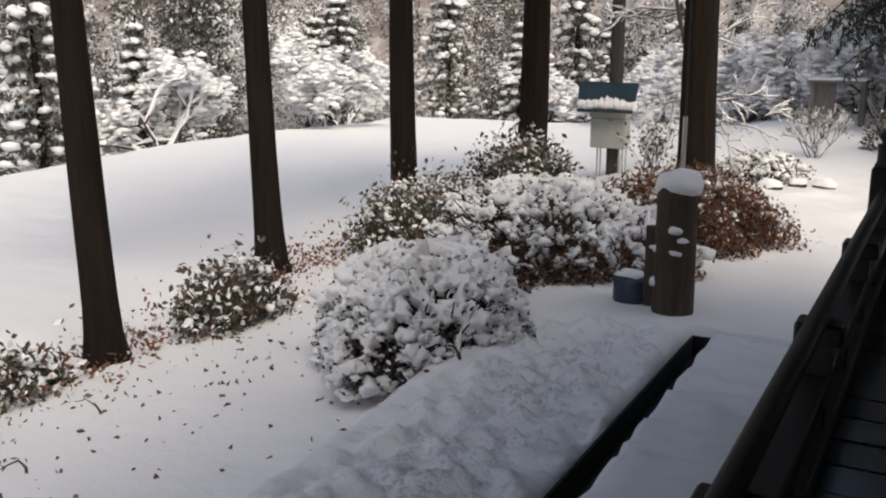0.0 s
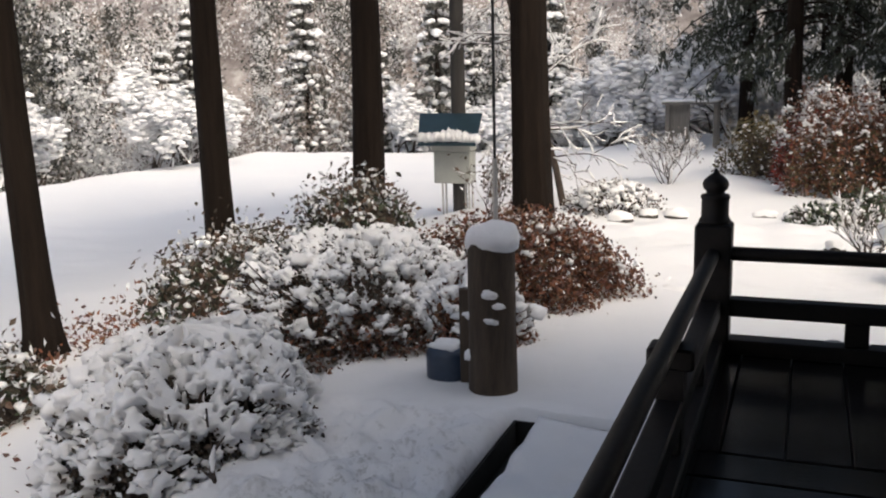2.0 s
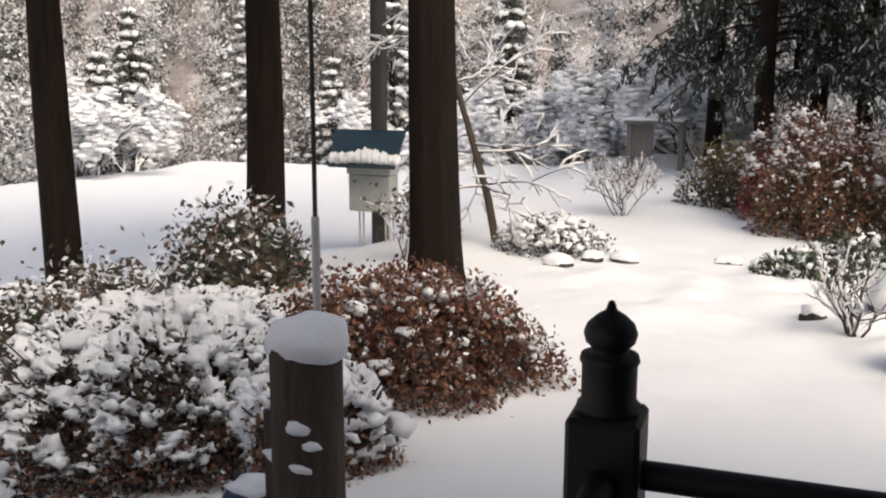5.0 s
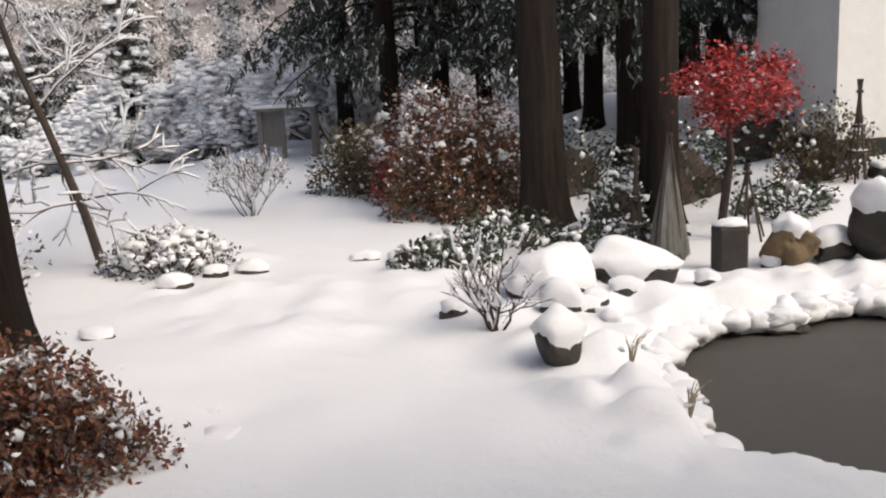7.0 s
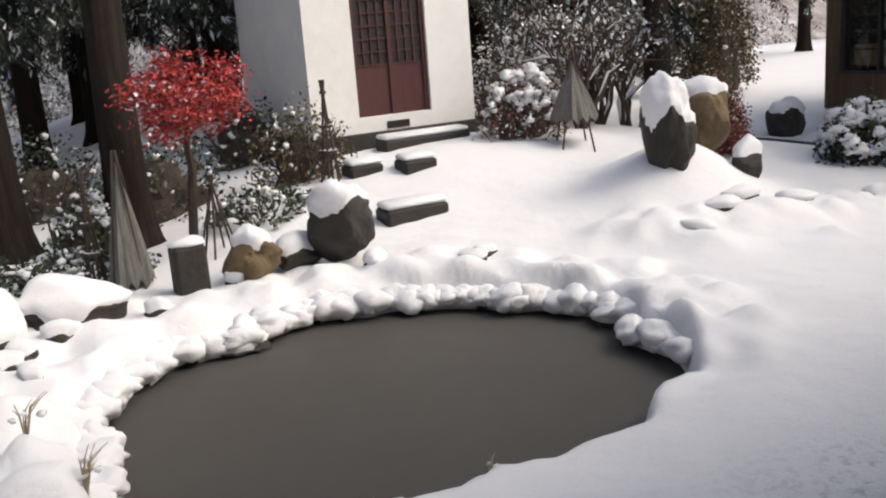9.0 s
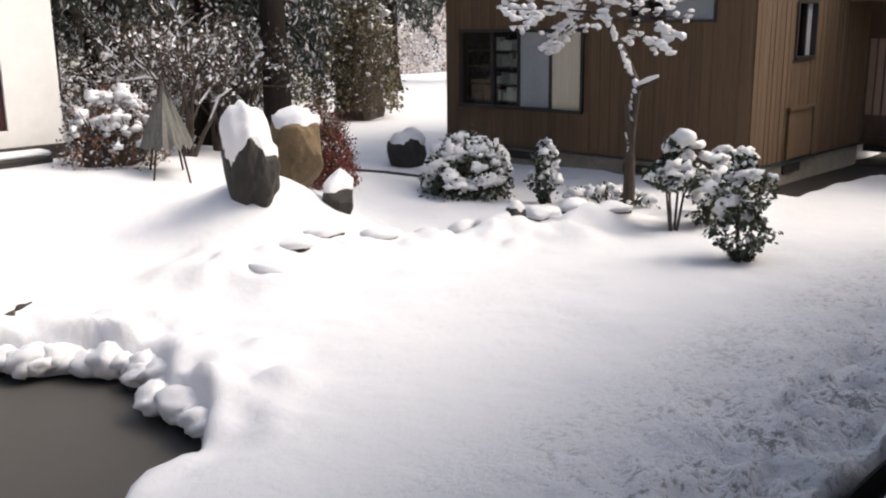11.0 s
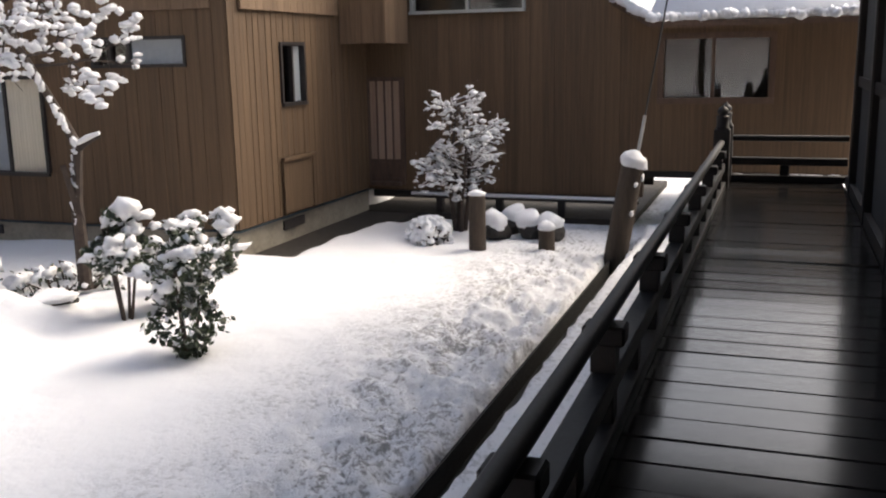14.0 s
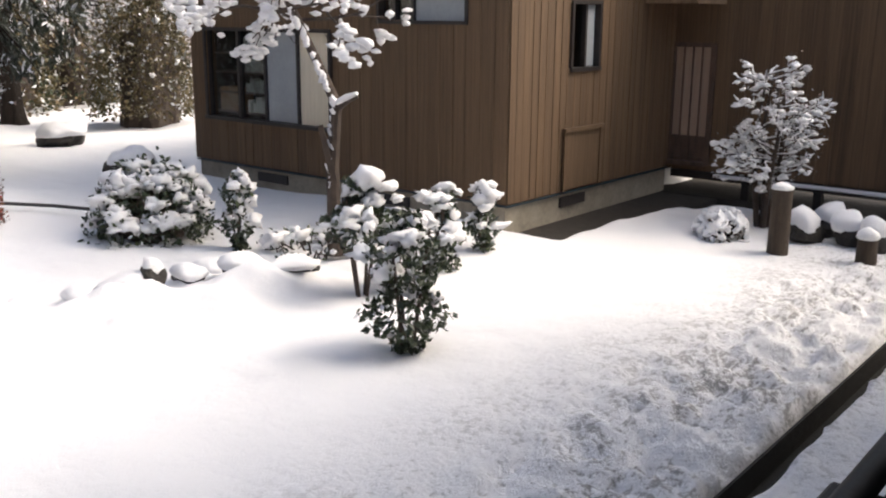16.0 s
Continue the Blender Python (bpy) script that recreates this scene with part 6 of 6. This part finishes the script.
old_post(-2.16, 8.52, -1.13, 1.28, 0.185, (0, 0), 3, (-0.02, 0.16))
side = thing("wooden_stake", "dark narrow plank leaning at the old post", "stake", (-2.42, 8.62, -1.1))
part("plank", Shape().box(-0.05, 0.05, -0.03, 0.03, -0.1, 0.85, bevel=0.01), POST_WOOD, side)
can = thing("water_can", "blue enamel can half buried in snow", "can", (-2.62, 8.75, -1.1))
part("body", Shape().lathe([(0, 0), (0.17, 0.0), (0.19, 0.04), (0.19, 0.26), (0.17, 0.30), (0.05, 0.32), (0, 0.32)], 18), BLUE_PLASTIC, can, "", True)
part("handle", Shape().tube([(-0.15, 0, 0.28), (-0.12, 0, 0.40), (0, 0, 0.45), (0.12, 0, 0.40), (0.15, 0, 0.28)], 0.012, 6), CABLE, can)
part("snow_cap", Shape().blob((-0.03, 0.02, 0.31), (0.15, 0.15, 0.06), 4, 0.3, 2), SNOW, can, "", True)
old_post(17.85, 8.02, -1.15, 1.32, 0.15, (9, 4), 5, (0.02, -0.03))
PZ = gz_at(-6.14, 18.7)
pole = thing("utility_pole", "dark weathered timber pole carrying a grey meter box", "pole", (-6.14, 18.7, PZ))
part("shaft", Shape().tube([(0, 0, -0.3), (0, 0, 3), (0, 0, 9)], [0.14, 0.135, 0.115], 14), POLE_GREY, pole, "", True)
bx = part("meter_box", Shape().box(-0.35, 0.38, -0.46, -0.13, -0.73 - PZ, -0.13 - PZ, bevel=0.02), GREY_METAL, pole, "pale grey metal box")
part("box_lid", Shape().box(-0.37, 0.40, -0.50, -0.13, -0.126 - PZ, 0.02 - PZ, bevel=0.015), GREY_METAL, bx)
ZB, ZT = 0.02 - PZ, 0.53 - PZ
hood = Shape().add([(-0.46, -0.95, ZB), (0.66, -0.95, ZB), (0.52, -0.12, ZT), (-0.74, -0.12, ZT), (-0.46, -0.95, ZB + 0.03), (0.66, -0.95, ZB + 0.03), (0.52, -0.12, ZT + 0.03), (-0.74, -0.12, ZT + 0.03)], [(3, 2, 1, 0), (4, 5, 6, 7), (0, 1, 5, 4), (1, 2, 6, 5), (2, 3, 7, 6), (3, 0, 4, 7)])
part("hood", hood, BLUE_METAL, bx, "dark blue sheet-metal hood sloping forward")
load, rs = Shape(), np.random.RandomState(61)
for k in range(40):
    t, w = k / 39, rs.uniform(0.16, 0.25) + 0.12 * math.exp(-((k - 21) / 9) ** 2)
    load.blob((-0.46 + 1.11 * t, -0.93 + w * 0.5, ZB + 0.05 + w * 0.32), (0.06, w * 0.62, 0.06 + 0.20 * w), k, 0.3, 1)
tagged(part("snow_layer", load, SNOW, bx, "snow slid down to the hood's lower edge", True), kind="stuff")
for k, cx in enumerate((-0.27, -0.20, 0.19, 0.26, 0.33)):
    part("conduit", Shape().tube([(cx, -0.22, -0.73 - PZ), (cx, -0.2, -0.2)], 0.018, 6), PVC, pole)
stk = thing("stone_stake", "squat round wooden stake capped with snow", "stake", (17.95, 9.92, gz_at(17.95, 9.92)), "stakes by the small tree")
part("shaft", Shape().tube([(0, 0, -0.2), (0, 0, 0.76)], [0.125, 0.115], 12), POST_WOOD, stk, "", True)
part("snow_cap", Shape().blob((0, 0, 0.77), (0.13, 0.13, 0.07), 2, 0.2, 2, flat=-0.2), SNOW, stk, "", True)
stk = thing("stone_stake", "short wooden stake capped with snow", "stake", (18.05, 8.97, gz_at(18.05, 8.97)), "stakes by the small tree")
part("shaft", Shape().tube([(0, 0, -0.2), (0, 0, 0.27)], [0.12, 0.11], 12), POST_WOOD, stk, "", True)
part("snow_cap", Shape().blob((0, 0, 0.28), (0.13, 0.13, 0.11), 2, 0.2, 2, flat=-0.2), SNOW, stk, "", True)
for x, y, sd in ((18.75, 9.88, 301), (18.95, 9.45, 302), (18.75, 9.1, 303), (19.3, 9.75, 304)):
    rock(x, y, 0.24, 0.22, 0.34, sd, cap=0.6, label="mossy rounded rock capped with snow", group="rocks by the small tree")
for x, y, h, r, lab in ((4.2, 17.35, 0.95, 0.26, "tripod of poles tied over a shrub"), (2.75, 17.0, 1.3, 0.12, "slim pale poles leaning together"), (6.22, 18.75, 1.4, 0.15, "bundled poles wrapped round a shrub")):
    tp = thing("pole_tripod", lab, "tripod", (x, y, gz_at(x, y)), "winter shrub supports")
    for k in range(6):
        a = 2 * math.pi * k / 6 + x
        part("stick", Shape().tube([(r * math.cos(a), r * math.sin(a), -0.1), (0.03 * math.cos(a + 2.6), 0.03 * math.sin(a + 2.6), h)], 0.014, 6), TWIG, tp)
    for q in (0.3, 0.55, 0.88) if r < 0.2 else (0.88,):
        w = r * (1 - q) + 0.03
        part("tie", Shape().tube([(0, 0, h * q - 0.02), (0, 0, h * q + 0.02)], w, 10), POST_WOOD, tp)


def shrub_cover(x, y, h, r, foot, label):
    """A cone of straw over sticks, standing on short legs, its hem ragged."""
    th = thing("shrub_cover", label, "shelter", (x, y, gz_at(x, y)), "winter shrub supports")
    n = 28
    a = np.linspace(0, 2 * np.pi, n, endpoint=False)
    v, rows = [], ((0.02, 1.0), (0.10, 0.90), (0.42, 0.62), (0.75, 0.3), (1.0, 0.0))
    for q, t in rows:
        rag = 1 + 0.07 * np.sin(a * 9 + q * 4) + 0.05 * np.sin(a * 5)
        hem = 0.05 * np.sin(a * 13) * (1 - t)
        v += [(r * q * g * math.cos(b), r * q * g * math.sin(b), foot + (h - foot) * t + d) for b, g, d in zip(a, rag, hem)]
    f = [(i * n + j, i * n + (j + 1) % n, (i + 1) * n + (j + 1) % n, (i + 1) * n + j) for i in range(len(rows) - 1) for j in range(n)]
    part("cover", Shape().add(v, f), STRAW, th, "grey weathered straw")
    for k in range(4):
        b = k * 1.57 + 0.4
        part("leg", Shape().tube([(r * 1.02 * math.cos(b), r * 1.02 * math.sin(b), -0.1), (0.02 * math.cos(b), 0.02 * math.sin(b), h + 0.12)], 0.014, 6), TWIG, th)
    return th


STRAW = surface("weathered_straw", (0.07, 0.068, 0.060), (0.20, 0.195, 0.175), 6, 0.9, 0.5, 0.01, (5, 5, 0.4))
shrub_cover(9.85, 18.0, 1.25, 0.34, 0.40, "grey-green straw cone on legs sheltering a shrub")
shrub_cover(3.08, 16.75, 1.35, 0.24, 0.05, "tall grey straw cone beside a trunk")


def dry_grass(x, y, h, n, seed, lean):
    """A tuft of withered blades, bent over and holding a little snow."""
    rs = np.random.RandomState(seed)
    th = thing("dry_grass", "withered pale grass tuft at the snowy pond edge", "grass", (x, y, gz_at(x, y)), "withered grass by the pond")
    for k in range(n):
        b, ln = rs.uniform(0, 6.28), h * rs.uniform(0.5, 1.1)
        d = np.array([math.cos(b) + lean[0], math.sin(b) + lean[1]]) * rs.uniform(0.15, 0.5) * ln
        part("blade", Shape().tube([(0, 0, -0.05), (d[0] * 0.35, d[1] * 0.35, ln * 0.6), (d[0], d[1], ln * rs.uniform(0.7, 1.0))], [0.006, 0.005, 0.002], 4), STRAW_PALE, th)
    white = Shape()
    for k in range(n // 2):
        white.blob((rs.normal() * h * 0.25, rs.normal() * h * 0.25, h * rs.uniform(0.1, 0.6)), rs.uniform(0.5, 1.1) * np.array([0.035, 0.035, 0.02]), k + seed, 0.6, 1)
    tagged(part("snow_load", white, SNOW, th, "specks of snow", True), kind="stuff")


STRAW_PALE = surface("withered_grass", (0.20, 0.16, 0.10), (0.42, 0.36, 0.26), 8, 0.9, 0.1)
for k, (x, y, h, n, lean) in enumerate(((1.68, 12.62, 0.28, 9, (0.6, 0)), (1.93, 11.98, 0.30, 14, (0.9, 0.2)), (2.2, 11.9, 0.22, 9, (1.2, 0.3)), (2.05, 12.25, 0.2, 8, (0.8, 0.4)), (3.15, 11.30, 0.32, 5, (0, 0)), (4.1, 10.95, 0.12, 5, (0, 0.3)))):
    dry_grass(x, y, h, n, 820 + k, lean)
cane = thing("garden_cane", "dark straight cane lying along the snowy path", "cane", (12.31, 17.5, 0))
za, zb = gz_at(12.31, 17.5), gz_at(13.85, 16.84)
part("shaft", Shape().tube([(0, 0, za + 0.10), (0.77, -0.33, (za + zb) / 2 + 0.11), (1.54, -0.66, zb + 0.08)], 0.022, 8), CABLE, cane)
for q in (0.08, 0.92):
    part("peg", Shape().tube([(1.54 * q, -0.66 * q, za + (zb - za) * q - 0.15), (1.54 * q, -0.66 * q, za + (zb - za) * q + 0.13)], 0.02, 6), CABLE, cane)
SHED_BOARD = surface("pale_weathered_board", (0.09, 0.085, 0.078), (0.20, 0.19, 0.175), 3, 0.8, 0.3, 0.004, (5, 5, 0.4))
shed = thing("shed", "small weathered open shed with a snowy roof", "shed", (-4.0, 34.0, gz_at(-4.0, 34.0)))
for x, y in ((-0.35, 0), (0.3, 0), (-0.35, 0.9), (1.2, 0), (1.2, 0.9)):
    part("post", Shape().box(x - 0.07, x + 0.07, y - 0.07, y + 0.07, -0.3, 1.4), SHED_BOARD, shed)
part("wall", Shape().box(-0.28, 0.23, 0.0, 0.06, 0.35, 1.4), SHED_BOARD, shed)
part("roof", Shape().box(-0.5, 1.3, -0.3, 1.2, 1.4, 1.47), SHED_BOARD, shed)
part("snow_layer", Shape().box(-0.51, 1.31, -0.31, 1.21, 1.475, 1.56, bevel=0.04), SNOW, shed, "", True)

for x, y, sd in ((-5.9, 5.1, 501), (-5.3, 3.9, 502), (-4.9, 3.4, 503)):
    twiggy("fallen_twig", x, y, "dark fallen twig lying on the snow", "twig", sd, 1, 0.22, 0.012, 2, 0.0, lean=(-0.8, 0.4, 0.12), up=0.0, kids=(1, 2), z=gz_at(x, y) + 0.1)

# leaf litter and twigs on the snow
rs = np.random.RandomState(400)
n = 700
p = np.stack([-7.6 + 4.2 * rs.rand(n) ** 1.6, rs.uniform(2.5, 12, n)], 1)
p = np.column_stack([p, height(p[:, 0], p[:, 1]) + 0.006])
solid("leaf_litter", Shape().leaves(p, rs.uniform(0.03, 0.09, n), rs, ratio=0.6), LEAF_RUSSET, "scattered brown fallen leaves on the snow", "leaves", "stuff")
n = 2600
p = np.stack([-7.7 + rs.normal(size=n) * 0.55, rs.uniform(1.5, 15, n)], 1)
p = np.column_stack([p, height(p[:, 0], p[:, 1]) + rs.uniform(0, 0.16, n)])
solid("ground_cover", Shape().leaves(p, rs.uniform(0.04, 0.11, n), rs, ratio=0.5), LEAF_RUSSET, "brown withered ground cover along the terrace edge", "plants", "stuff")
